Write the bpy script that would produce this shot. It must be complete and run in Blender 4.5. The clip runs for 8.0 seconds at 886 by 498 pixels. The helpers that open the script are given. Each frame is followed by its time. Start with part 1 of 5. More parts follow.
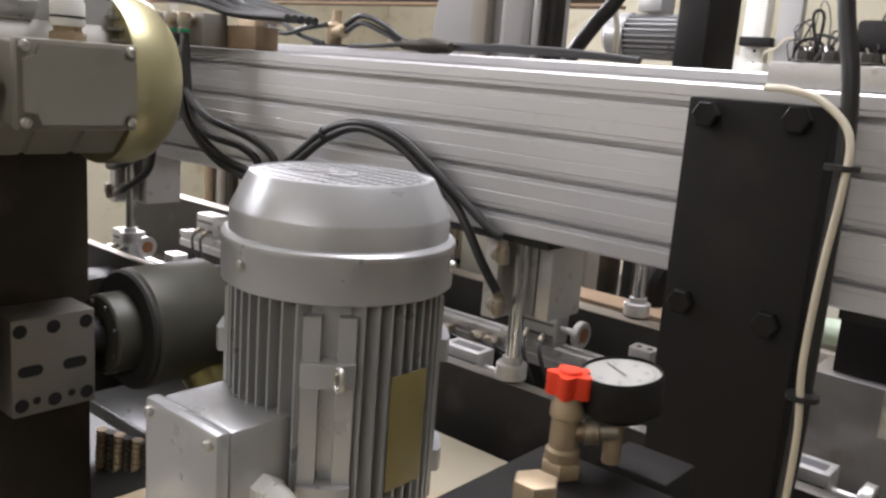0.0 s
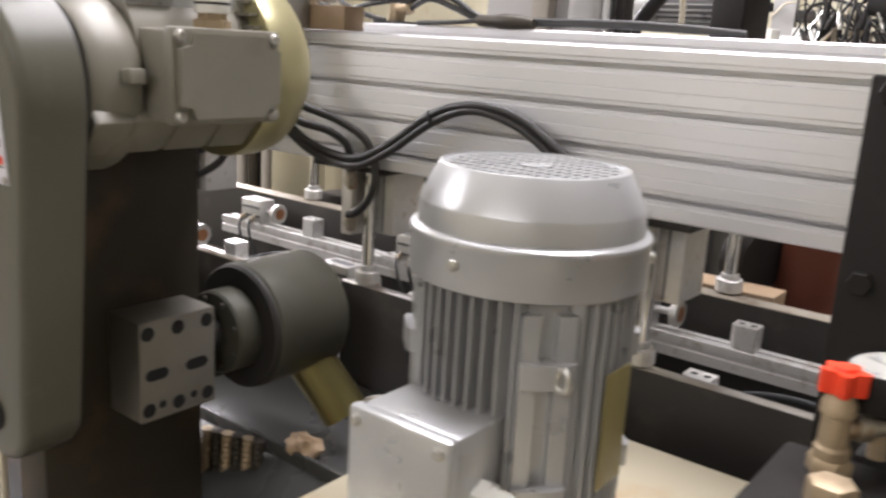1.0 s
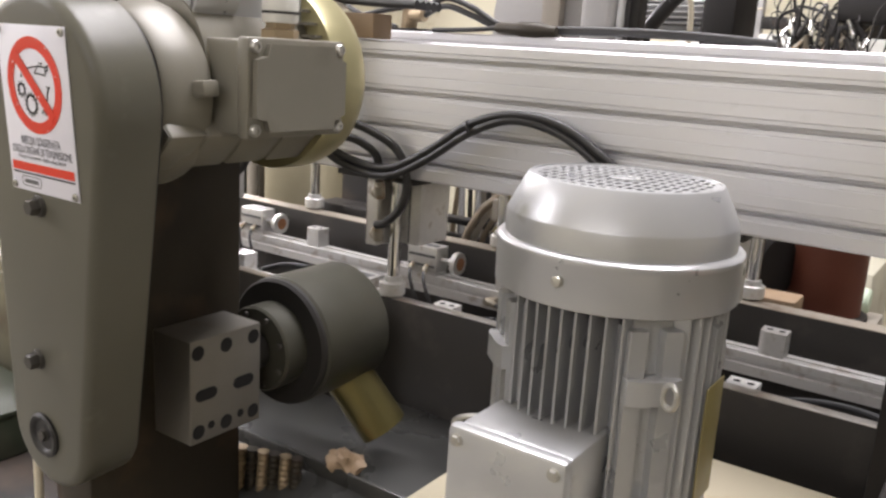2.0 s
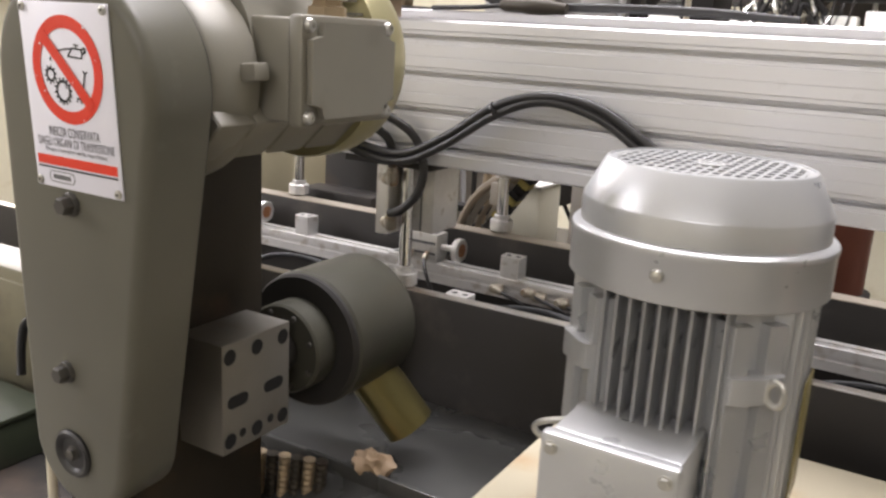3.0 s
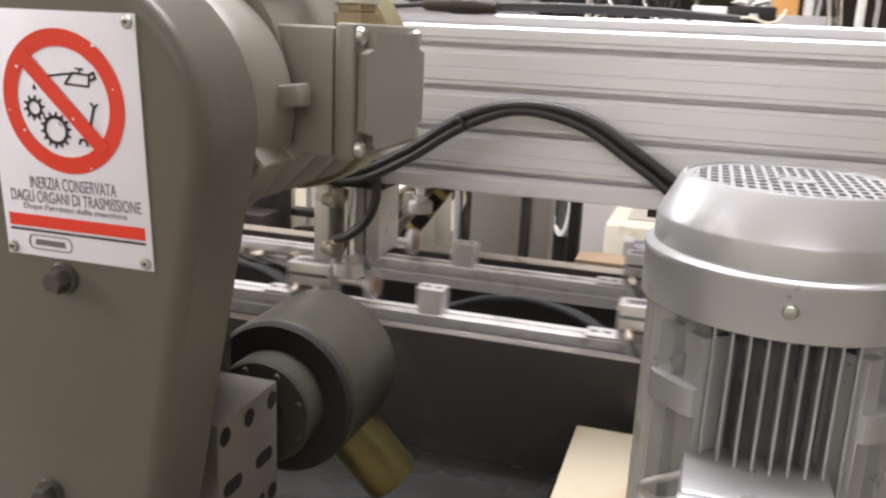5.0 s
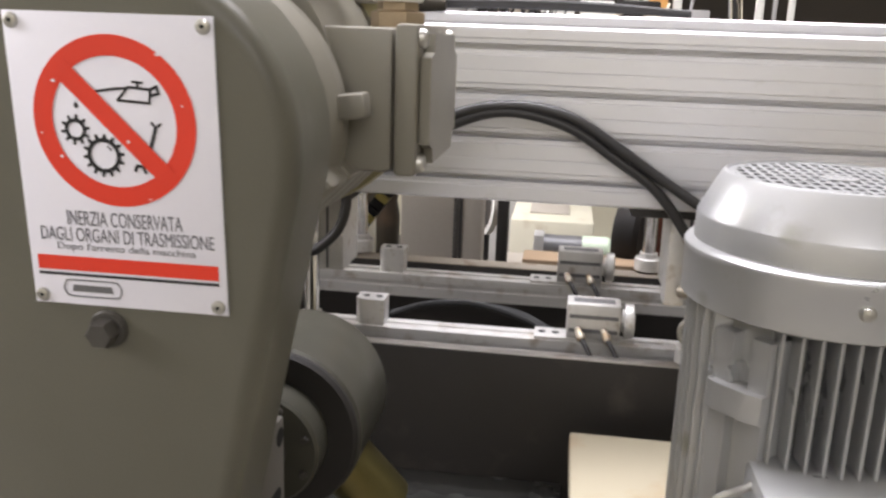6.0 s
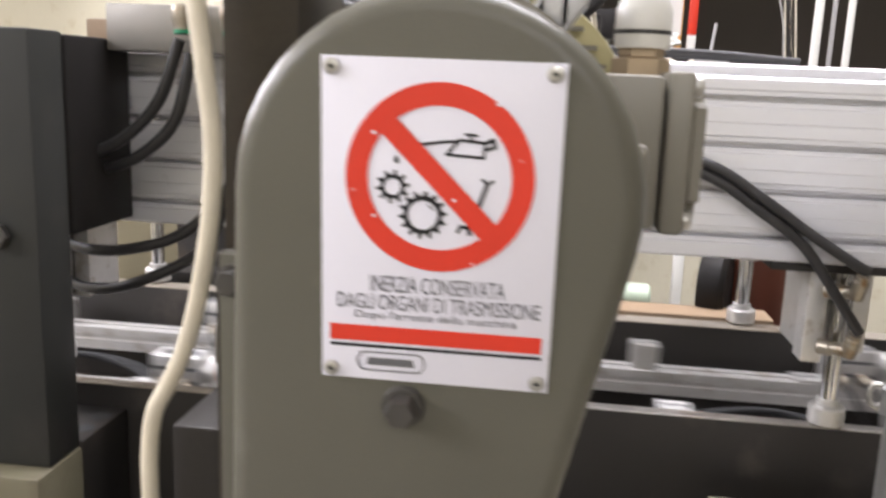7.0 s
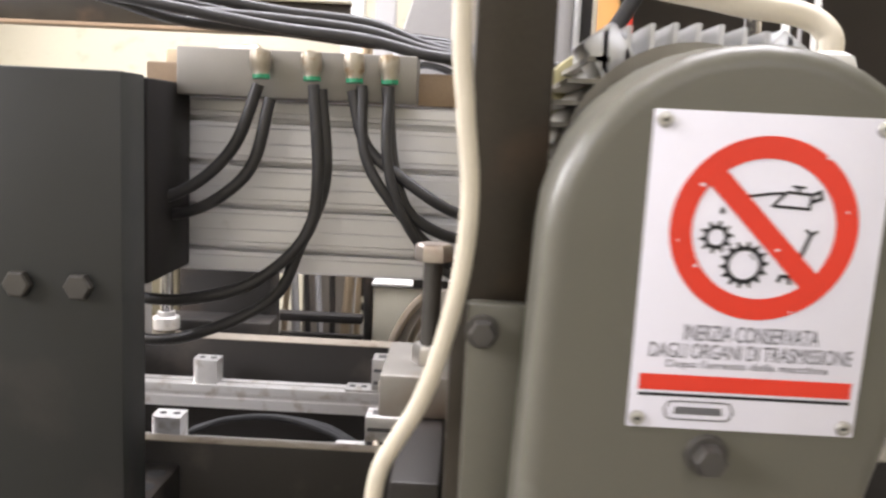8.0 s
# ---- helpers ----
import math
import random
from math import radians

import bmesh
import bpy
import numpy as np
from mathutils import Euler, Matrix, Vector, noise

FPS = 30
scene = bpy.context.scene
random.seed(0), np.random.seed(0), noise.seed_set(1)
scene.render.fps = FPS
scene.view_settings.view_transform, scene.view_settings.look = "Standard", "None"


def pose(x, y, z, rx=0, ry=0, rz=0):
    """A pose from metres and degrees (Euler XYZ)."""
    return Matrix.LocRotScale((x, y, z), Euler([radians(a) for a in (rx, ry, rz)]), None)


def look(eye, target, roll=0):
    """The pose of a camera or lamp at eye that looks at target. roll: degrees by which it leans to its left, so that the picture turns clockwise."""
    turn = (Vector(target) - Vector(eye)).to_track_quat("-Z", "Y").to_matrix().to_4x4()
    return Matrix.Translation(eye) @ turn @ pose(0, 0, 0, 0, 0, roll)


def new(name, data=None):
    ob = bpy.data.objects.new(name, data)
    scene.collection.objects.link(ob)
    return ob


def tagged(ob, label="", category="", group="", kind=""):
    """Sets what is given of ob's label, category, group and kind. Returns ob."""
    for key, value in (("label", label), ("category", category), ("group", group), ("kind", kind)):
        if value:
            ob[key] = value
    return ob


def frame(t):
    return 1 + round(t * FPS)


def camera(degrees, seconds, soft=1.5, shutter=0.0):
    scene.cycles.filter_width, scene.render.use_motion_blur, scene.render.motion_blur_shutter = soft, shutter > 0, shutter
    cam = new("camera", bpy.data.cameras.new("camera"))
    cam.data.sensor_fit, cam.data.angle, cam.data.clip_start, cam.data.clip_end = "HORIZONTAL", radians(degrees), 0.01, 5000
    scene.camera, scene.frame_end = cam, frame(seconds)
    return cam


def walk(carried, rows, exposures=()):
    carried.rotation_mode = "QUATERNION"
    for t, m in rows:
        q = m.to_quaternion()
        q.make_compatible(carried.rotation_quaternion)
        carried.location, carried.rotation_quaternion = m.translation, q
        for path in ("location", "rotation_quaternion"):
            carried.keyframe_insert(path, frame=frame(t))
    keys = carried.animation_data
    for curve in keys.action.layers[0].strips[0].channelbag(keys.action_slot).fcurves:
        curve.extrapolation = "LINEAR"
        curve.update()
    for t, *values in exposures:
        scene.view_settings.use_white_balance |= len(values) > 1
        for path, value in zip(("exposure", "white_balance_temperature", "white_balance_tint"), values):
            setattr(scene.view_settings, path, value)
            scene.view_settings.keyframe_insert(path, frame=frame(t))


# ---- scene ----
cam = camera(55.1, 8.0, soft=2.5, shutter=0.5)
PATH = [
    (0, (-0.054, 0.057, 1.475), (-1.32, 1.55, 1.065), 4.4),
    (0.5, (-0.147, 0.009, 1.47), (-1.335, 1.554, 1.022), 4.3),
    (1, (-0.272, -0.075, 1.477), (-1.459, 1.464, 1.003), 3.3),
    (1.2, (-0.311, -0.101, 1.476), (-1.509, 1.427, 0.995), 3.3),
    (2.3, (-0.427, -0.151, 1.477), (-1.49, 1.479, 1.017), 3.7),
    (2.5, (-0.449, -0.153, 1.471), (-1.505, 1.479, 0.999), 3.9),
    (3, (-0.551, -0.168, 1.469), (-1.522, 1.508, 0.971), 3.2),
    (3.5, (-0.637, -0.169, 1.465), (-1.526, 1.563, 1.005), 1.7),
    (4, (-0.663, -0.189, 1.466), (-1.451, 1.596, 1.026), 1.7),
    (4.5, (-0.731, -0.178, 1.467), (-1.427, 1.64, 1.006), 3.0),
    (4.7, (-0.771, -0.16, 1.472), (-1.433, 1.665, 0.992), 3.0),
    (5.8, (-0.98, -0.13, 1.47), (-1.246, 1.79, 0.974), 1.8),
    (6, (-1.002, -0.119, 1.47), (-1.264, 1.802, 0.981), 2.0),
    (6.5, (-1.085, -0.111, 1.462), (-1.274, 1.823, 0.988), 2.1),
    (7, (-1.202, -0.095, 1.465), (-1.442, 1.852, 1.075), 2.3),
    (7.5, (-1.278, -0.107, 1.465), (-1.509, 1.854, 1.144), 2.6),
    (8, (-1.421, -0.112, 1.461), (-1.461, 1.867, 1.175), 2.7),
]
EXPOSURES = [(0.0, 0.0, 6350, 10), (0.5, 0.27, 6500, 10), (1.0, 0.47, 6500, 10), (2.5, 0.43, 6550, 10), (3.0, 0.52, 6550, 10), (3.5, 0.52, 6550, 10), (6.0, 0.48, 6450, 10), (7.0, 0.67, 6350, 11), (8.0, 0.78, 6400, 11)]
walk(cam, [(t, look(eye, target, roll)) for t, eye, target, roll in PATH], EXPOSURES)

# ---- light: added area lamps in a closed hall ----
world = bpy.data.worlds.new("hall_sky")
scene.world = world
world.use_nodes = True
_nt = world.node_tree
_sky = _nt.nodes.new("ShaderNodeTexSky")
_sky.sky_type, _sky.sun_disc = "NISHITA", False
_sky.sun_elevation, _sky.sun_rotation = radians(40), radians(120)
_nt.links.new(_sky.outputs[0], _nt.nodes["Background"].inputs[0])
_nt.nodes["Background"].inputs[1].default_value = 0.1


def area_lamp(name, eye, target, sx, sy, watts, colour):
    d = bpy.data.lights.new(name, "AREA")
    d.shape, d.size, d.size_y, d.energy, d.color = "RECTANGLE", sx, sy, watts, colour
    ob = new(name, d)
    ob.matrix_world = look(eye, target)
    return ob


# area lamps added for daylight; no window or roof light is seen
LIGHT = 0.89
area_lamp("west_added_lamp", (-5.85, -0.6, 3.2), (-1.2, 0.6, 1.0), 3.6, 2.2, 255 * LIGHT, (0.972, 0.94, 1.0))
area_lamp("south_added_lamp", (-0.6, -3.9, 3.3), (-1.1, 0.8, 1.1), 4.2, 1.6, 70 * LIGHT, (0.972, 0.94, 1.0))
area_lamp("north_west_added_lamp", (-5.85, 3.0, 2.7), (-0.9, 0.9, 1.2), 2.6, 2.0, 340 * LIGHT, (0.972, 0.94, 1.0))
area_lamp("roof_added_lamp", (-1.2, 1.75, 5.1), (-1.2, 1.6, 1.0), 4.0, 1.6, 330 * LIGHT, (0.975, 0.942, 1.0))


# ---- materials ----
def material(name, colour, rough=0.5, metal=0.0, var=0.12, scale=30.0, bump=0.0, fine=300.0, stain=None, stain_amount=0.0, streak=None, coat=0.0, spot=8.0, spec=0.5, rvar=1.0):
    """Base colour with large blotches, fine grain, optional stains and a bump."""
    m = bpy.data.materials.new(name)
    m.use_nodes = True
    nt = m.node_tree
    n, l = nt.nodes, nt.links
    b = n["Principled BSDF"]
    tc = n.new("ShaderNodeTexCoord")
    src = tc.outputs["Object"]
    if streak:
        mp = n.new("ShaderNodeMapping")
        mp.inputs["Scale"].default_value = streak
        l.new(src, mp.inputs[0])
        src = mp.outputs[0]
    big, small = n.new("ShaderNodeTexNoise"), n.new("ShaderNodeTexNoise")
    for t, s in ((big, scale), (small, fine)):
        t.inputs["Scale"].default_value = s
        t.inputs["Detail"].default_value = 5.0
        l.new(src, t.inputs["Vector"])
    dark = [c * (1 - var) for c in colour]
    light = [min(1, c * (1 + var)) for c in colour]
    mix = n.new("ShaderNodeMix")
    mix.data_type = "RGBA"
    mix.inputs[6].default_value, mix.inputs[7].default_value = (*dark, 1), (*light, 1)
    add = n.new("ShaderNodeMath")
    add.operation = "ADD"
    l.new(big.outputs[0], add.inputs[0])
    half = n.new("ShaderNodeMath")
    half.operation, half.inputs[1].default_value = "MULTIPLY_ADD", 0.5
    half.inputs[2].default_value = -0.25
    l.new(small.outputs[0], half.inputs[0])
    l.new(half.outputs[0], add.inputs[1])
    l.new(add.outputs[0], mix.inputs[0])
    out = mix.outputs[2]
    if stain:
        spots = n.new("ShaderNodeTexNoise")
        spots.inputs["Scale"].default_value, spots.inputs["Detail"].default_value = spot, 8.0
        l.new(tc.outputs["Object"], spots.inputs["Vector"])
        ramp = n.new("ShaderNodeValToRGB")
        ramp.color_ramp.elements[0].position = 0.62 - 0.25 * stain_amount
        ramp.color_ramp.elements[1].position = 0.78 - 0.2 * stain_amount
        l.new(spots.outputs[0], ramp.inputs[0])
        mx = n.new("ShaderNodeMix")
        mx.data_type = "RGBA"
        l.new(ramp.outputs[0], mx.inputs[0])
        l.new(out, mx.inputs[6])
        mx.inputs[7].default_value = (*stain, 1)
        out = mx.outputs[2]
    l.new(out, b.inputs["Base Color"])
    rr = n.new("ShaderNodeMapRange")
    rr.inputs[3].default_value, rr.inputs[4].default_value = max(0.02, rough - 0.1 * rvar), min(1, rough + 0.12 * rvar)
    l.new(big.outputs[0], rr.inputs[0])
    l.new(rr.outputs[0], b.inputs["Roughness"])
    b.inputs["Metallic"].default_value = metal
    b.inputs["Specular IOR Level"].default_value = spec
    b.inputs["Coat Weight"].default_value = coat
    if bump:
        bp = n.new("ShaderNodeBump")
        bp.inputs["Strength"].default_value = bump
        bp.inputs["Distance"].default_value = 0.001
        l.new(small.outputs[0], bp.inputs["Height"])
        l.new(bp.outputs[0], b.inputs["Normal"])
    return m


ALU = material("brushed_aluminium", (0.72, 0.72, 0.74), 0.40, 0.55, 0.02, 3, 0.04, 300, (0.6, 0.6, 0.6), -0.1, streak=(0.3, 3, 3), rvar=0.25, spot=30)
ALU_CAST = material("machined_aluminium", (0.66, 0.65, 0.63), 0.42, 0.6, 0.14, 40, 0.1, 400, (0.42, 0.38, 0.33), 0.15, spot=40)
ALU_WORN = material("worn_aluminium_rail", (0.76, 0.75, 0.73), 0.4, 0.6, 0.12, 8, 0.1, 200, (0.5, 0.45, 0.39), 0.3, streak=(0.5, 8, 8), spot=30)
SILVER = material("silver_paint", (0.50, 0.505, 0.51), 0.30, 0.42, 0.07, 14, 0.1, 900, (0.3, 0.29, 0.24), -0.08, spot=14)
# darker silver; between fins and in grooves it carries their shade
SILVER_DARK = material("fin_shade_and_dark_silver", (0.16, 0.16, 0.165), 0.45, 0.3, 0.12, 25, 0.1, 700, (0.1, 0.095, 0.09), 0.35)
GUARD = material("olive_grey_enamel", (0.124, 0.119, 0.094), 0.32, 0.0, 0.1, 9, 0.14, 500, (0.17, 0.165, 0.14), -0.08, spec=0.32, spot=14)
CASE = material("grey_enamel_motor", (0.225, 0.211, 0.174), 0.4, 0.1, 0.1, 14, 0.1, 600, (0.16, 0.14, 0.11), 0.2)
DARK = material("dark_painted_steel", (0.028, 0.026, 0.024), 0.55, 0.1, 0.2, 12, 0.1, 400, (0.06, 0.045, 0.035), 0.2, spec=0.3)
BLACK = material("black_enamel", (0.015, 0.0135, 0.0125), 0.6, 0.0, 0.2, 10, 0.08, 500, (0.024, 0.021, 0.018), 0.2, spec=0.2)
DARK_GREY = material("dark_grey_enamel", (0.034, 0.035, 0.032), 0.5, 0.0, 0.15, 10, 0.08, 500, (0.05, 0.047, 0.042), 0.15, spec=0.3)
BROWN = material("oily_brown_steel", (0.045, 0.038, 0.028), 0.45, 0.2, 0.3, 10, 0.15, 300, (0.09, 0.06, 0.04), 0.3, spec=0.3)
PLATE = material("dark_oxide_plate", (0.034, 0.031, 0.028), 0.45, 0.2, 0.2, 8, 0.15, 300, (0.075, 0.064, 0.055), 0.15, spec=0.3)
STEEL = material("worn_steel", (0.55, 0.53, 0.50), 0.32, 0.9, 0.2, 25, 0.1, 400, (0.3, 0.22, 0.16), 0.2)
EDGE = material("worn_tan_edge", (0.36, 0.32, 0.26), 0.5, 0.5, 0.2, 20, 0.1, 300, (0.2, 0.15, 0.11), 0.25, spot=20)
DARK_GREEN = material("dark_green_enamel", (0.028, 0.034, 0.02), 0.45, 0.0, 0.15, 10, 0.08, 400, (0.05, 0.05, 0.035), 0.15)
OLIVE_CREAM = material("olive_cream_enamel", (0.17, 0.155, 0.10), 0.5, 0.0, 0.12, 8, 0.08, 300, (0.1, 0.08, 0.05), 0.25)
DULL_HOSE = material("dull_black_hose", (0.014, 0.014, 0.014), 0.6, 0.0, 0.15, 30, 0.05, 300, spec=0.25)
CHROME = material("chromed_rod", (0.78, 0.78, 0.78), 0.14, 1.0, 0.04, 20)
ZINC = material("zinc_bolt", (0.55, 0.54, 0.5), 0.35, 0.85, 0.12, 60, 0.1, 600)
BOLT_DARK = material("painted_bolt", (0.075, 0.07, 0.062), 0.5, 0.3, 0.2, 50, 0.1, 600)
BRASS_DULL = material("dull_brass_casting", (0.42, 0.33, 0.22), 0.5, 0.6, 0.2, 40, 0.25, 500)
COPPER = material("oxide_brown_cylinder", (0.16, 0.05, 0.03), 0.45, 0.1, 0.2, 15, 0.1, 300)
CREAM = material("cream_enamel", (0.43, 0.385, 0.28), 0.45, 0.0, 0.08, 10, 0.08, 400, (0.36, 0.22, 0.1), 0.3, spot=6)
CREAM_CLEAN = material("clean_cream_enamel", (0.56, 0.53, 0.42), 0.45, 0.0, 0.08, 10, 0.08, 400, (0.4, 0.34, 0.24), 0.1)
WHITE = material("white_enamel", (0.72, 0.71, 0.66), 0.45, 0.0, 0.06, 10, 0.05, 400)
RUBBER = material("black_rubber_hose", (0.026, 0.025, 0.025), 0.4, 0.0, 0.15, 30, 0.05, 300)
CABLE = material("beige_cable", (0.66, 0.60, 0.47), 0.5, 0.0, 0.08, 30, 0.05, 300)
SIGN_WHITE = material("sign_white", (0.80, 0.79, 0.86), 0.35, 0.0, 0.03, 20)
SIGN_RED = material("sign_red", (0.72, 0.045, 0.02), 0.4, 0.0, 0.05, 20)
SIGN_BLACK = material("sign_black", (0.012, 0.012, 0.014), 0.45)
RED = material("red_plastic", (0.85, 0.06, 0.02), 0.35, 0.0, 0.06, 40)
YELLOWED = material("yellowed_name_plate", (0.24, 0.20, 0.08), 0.45, 0.3, 0.15, 40)
SPIN = material("satin_grey_cast", (0.062, 0.06, 0.046), 0.38, 0.2, 0.1, 15, 0.08, 500)
WALL = material("yellowish_wall_paint", (0.60, 0.56, 0.43), 0.75, 0.0, 0.1, 1.5, 0.1, 60, (0.5, 0.44, 0.3), 0.2)
CONCRETE = material("concrete_floor", (0.13, 0.12, 0.105), 0.6, 0.0, 0.2, 2.0, 0.2, 40, (0.1, 0.09, 0.08), 0.3)
TRAY = material("grey_tray_enamel", (0.055, 0.055, 0.052), 0.28, 0.0, 0.1, 6, 0.06, 200, (0.045, 0.045, 0.043), 0.2)
FAR_GREY = material("far_grey_paint", (0.36, 0.35, 0.34), 0.5, 0.0, 0.08, 4, 0.05, 100)
PANEL = material("taupe_panel", (0.36, 0.325, 0.275), 0.5, 0.0, 0.1, 5, 0.05, 100)
GREEN = material("green_ring", (0.02, 0.25, 0.12), 0.4)
COWL = material("yellowish_silver_cover", (0.46, 0.42, 0.24), 0.32, 0.5, 0.12, 12, 0.1, 500)
OLIVE = material("olive_bronze_tube", (0.22, 0.19, 0.08), 0.3, 0.85, 0.12, 20, 0.1, 300)
BLOCK = material("greyed_steel_block", (0.25, 0.235, 0.21), 0.45, 0.5, 0.12, 25, 0.12, 400, (0.2, 0.15, 0.11), 0.15)
DULL_CREAM = material("dull_cream_enamel", (0.34, 0.30, 0.20), 0.5, 0.0, 0.1, 6, 0.05, 200)
# near-black for holes and recesses: their shade is put into the colour
SOCKET = material("hole_shade", (0.01, 0.01, 0.01), 0.7)
TAN = material("tan_board", (0.30, 0.21, 0.13), 0.6, 0.0, 0.2, 10, 0.1, 200)
FITTING = material("nickel_fitting", (0.40, 0.36, 0.29), 0.42, 0.7, 0.25, 60, 0.1, 500, (0.25, 0.16, 0.08), 0.4, spot=60)
COPPERED = material("copper_face", (0.42, 0.2, 0.1), 0.45, 0.5, 0.2, 60, 0.1, 500)


# ---- mesh helpers ----
def finish(bm, angle=35):
    bmesh.ops.recalc_face_normals(bm, faces=bm.faces)
    me = bpy.data.meshes.new("mesh")
    bm.to_mesh(me)
    bm.free()
    me.polygons.foreach_set("use_smooth", [True] * len(me.polygons))
    me.set_sharp_from_angle(angle=radians(angle))
    return me


def part(name, bm, mat, parent=None, label=""):
    """One mesh object under a thing or a part; the geometry is in world space when the parents stand at the origin."""
    me = bm if isinstance(bm, bpy.types.Mesh) else finish(bm)
    me.name = name
    if not me.materials:
        me.materials.append(mat)
    ob = new(name, me)
    ob.parent = parent
    if label:
        ob["label"] = label
    return ob


def thing(name, label, category, group="", kind="", at=(0, 0, 0)):
    ob = new(name)
    ob.location = at
    ob.empty_display_size = 0.05
    return tagged(ob, label, category, group, kind)


def box(x0, x1, y0, y1, z0, z1, bevel=0.0, seg=2, bm=None):
    bm = bm or bmesh.new()
    r = bmesh.ops.create_cube(bm, size=1.0)
    vs = r["verts"]
    for v in vs:
        v.co = Vector(((x0 + x1) / 2 + v.co.x * (x1 - x0), (y0 + y1) / 2 + v.co.y * (y1 - y0), (z0 + z1) / 2 + v.co.z * (z1 - z0)))
    if bevel:
        es = list({e for v in vs for e in v.link_edges})
        bmesh.ops.bevel(bm, geom=es, offset=bevel, segments=seg, profile=0.5, affect="EDGES")
    return bm


def lathe(profile, p0=(0, 0, 0), axis=(0, 0, 1), seg=32, bm=None, caps=True):
    """Turned body: profile is (radius, distance along the axis from p0)."""
    bm = bm or bmesh.new()
    q = Vector((0, 0, 1)).rotation_difference(Vector(axis).normalized())
    rings = []
    for r, h in profile:
        ring = []
        for i in range(seg):
            a = 2 * math.pi * i / seg
            ring.append(bm.verts.new(Vector(p0) + q @ Vector((r * math.cos(a), r * math.sin(a), h))))
        rings.append(ring)
    for a, b in zip(rings, rings[1:]):
        for i in range(seg):
            bm.faces.new((a[i], a[(i + 1) % seg], b[(i + 1) % seg], b[i]))
    if caps:
        if profile[0][0] > 1e-6:
            bm.faces.new(rings[0][::-1])
        if profile[-1][0] > 1e-6:
            bm.faces.new(rings[-1])
    return bm


def rod(p0, p1, r, seg=16, bevel=0.0, bm=None):
    d = Vector(p1) - Vector(p0)
    L = d.length
    if bevel:
        return lathe([(r - bevel, 0), (r, bevel), (r, L - bevel), (r - bevel, L)], p0, d, seg, bm)
    return lathe([(r, 0), (r, L)], p0, d, seg, bm)


def hexbolt(p, axis, r, h, washer=True, bm=None):
    bm = bm or bmesh.new()
    if washer:
        lathe([(r * 1.25, 0), (r * 1.25, h * 0.18), (r * 1.2, h * 0.22)], p, axis, 20, bm)
    lathe([(r, h * 0.2), (r, h * 0.85), (r * 0.86, h)], p, axis, 6, bm)
    return bm


def prism(outline, a0, a1, axis="y", bevel=0.0, seg=3, bm=None):
    """Outline of 2D points extruded along an axis; for y the points are (x, z), for x (y, z), for z (x, y)."""
    bm = bm or bmesh.new()

    def at(p, a):
        return {"y": (p[0], a, p[1]), "x": (a, p[0], p[1]), "z": (p[0], p[1], a)}[axis]

    lo = [bm.verts.new(at(p, a0)) for p in outline]
    hi = [bm.verts.new(at(p, a1)) for p in outline]
    f0, f1 = bm.faces.new(lo), bm.faces.new(hi[::-1])
    n = len(outline)
    for i in range(n):
        bm.faces.new((lo[i], hi[i], hi[(i + 1) % n], lo[(i + 1) % n]))
    if bevel:
        bmesh.ops.recalc_face_normals(bm, faces=bm.faces)
        bmesh.ops.bevel(bm, geom=list(f0.edges), offset=bevel, segments=seg, profile=0.5, affect="EDGES")
    return bm


def spline(points, n=10):
    """Catmull-Rom through the points."""
    P = [Vector(p) for p in points]
    P = [P[0] * 2 - P[1]] + P + [P[-1] * 2 - P[-2]]
    out = []
    for i in range(1, len(P) - 2):
        for k in range(n):
            t = k / n
            a, b, c, d = P[i - 1], P[i], P[i + 1], P[i + 2]
            out.append(0.5 * (2 * b + (c - a) * t + (2 * a - 5 * b + 4 * c - d) * t * t + (3 * b - 3 * c + d - a) * t ** 3))
    out.append(P[-2])
    return out


def tube(points, r, seg=10, n=8, bm=None, smooth=True):
    bm = bm or bmesh.new()
    P = spline(points, n) if smooth else [Vector(p) for p in points]
    side = None
    rings = []
    for i, p in enumerate(P):
        d = (P[min(i + 1, len(P) - 1)] - P[max(i - 1, 0)]).normalized()
        if side is None:
            side = d.orthogonal().normalized()
        side = (side - d * side.dot(d)).normalized()
        up = d.cross(side)
        rings.append([bm.verts.new(p + r * (math.cos(2 * math.pi * k / seg) * side + math.sin(2 * math.pi * k / seg) * up)) for k in range(seg)])
    for a, b in zip(rings, rings[1:]):
        for k in range(seg):
            bm.faces.new((a[k], a[(k + 1) % seg], b[(k + 1) % seg], b[k]))
    bm.faces.new(rings[0][::-1])
    bm.faces.new(rings[-1])
    return bm


def corrugation(points, r):
    """Rounded rings along a hose, joined as its ribs."""
    bm, P = bmesh.new(), spline(points, 8)
    for a, b in zip(P, P[1:]):
        lathe([(r * 0.8, -0.0016), (r, -0.0006), (r, 0.0006), (r * 0.8, 0.0016)], a, b - a, 12, bm)
    return bm


def hull2(c0, r0, c1, r1, n=20):
    """Outline round two circles, one over the other, joined by their tangents."""
    c0, c1 = Vector(c0), Vector(c1)
    d = (c1 - c0)
    base = math.atan2(d.y, d.x)
    off = math.acos((r0 - r1) / d.length)
    pts = []
    for k in range(n + 1):
        a = base + off + (2 * math.pi - 2 * off) * k / n
        pts.append(tuple(c0 + r0 * Vector((math.cos(a), math.sin(a)))))
    for k in range(n + 1):
        a = base - off + 2 * off * k / n
        pts.append(tuple(c1 + r1 * Vector((math.cos(a), math.sin(a)))))
    return pts


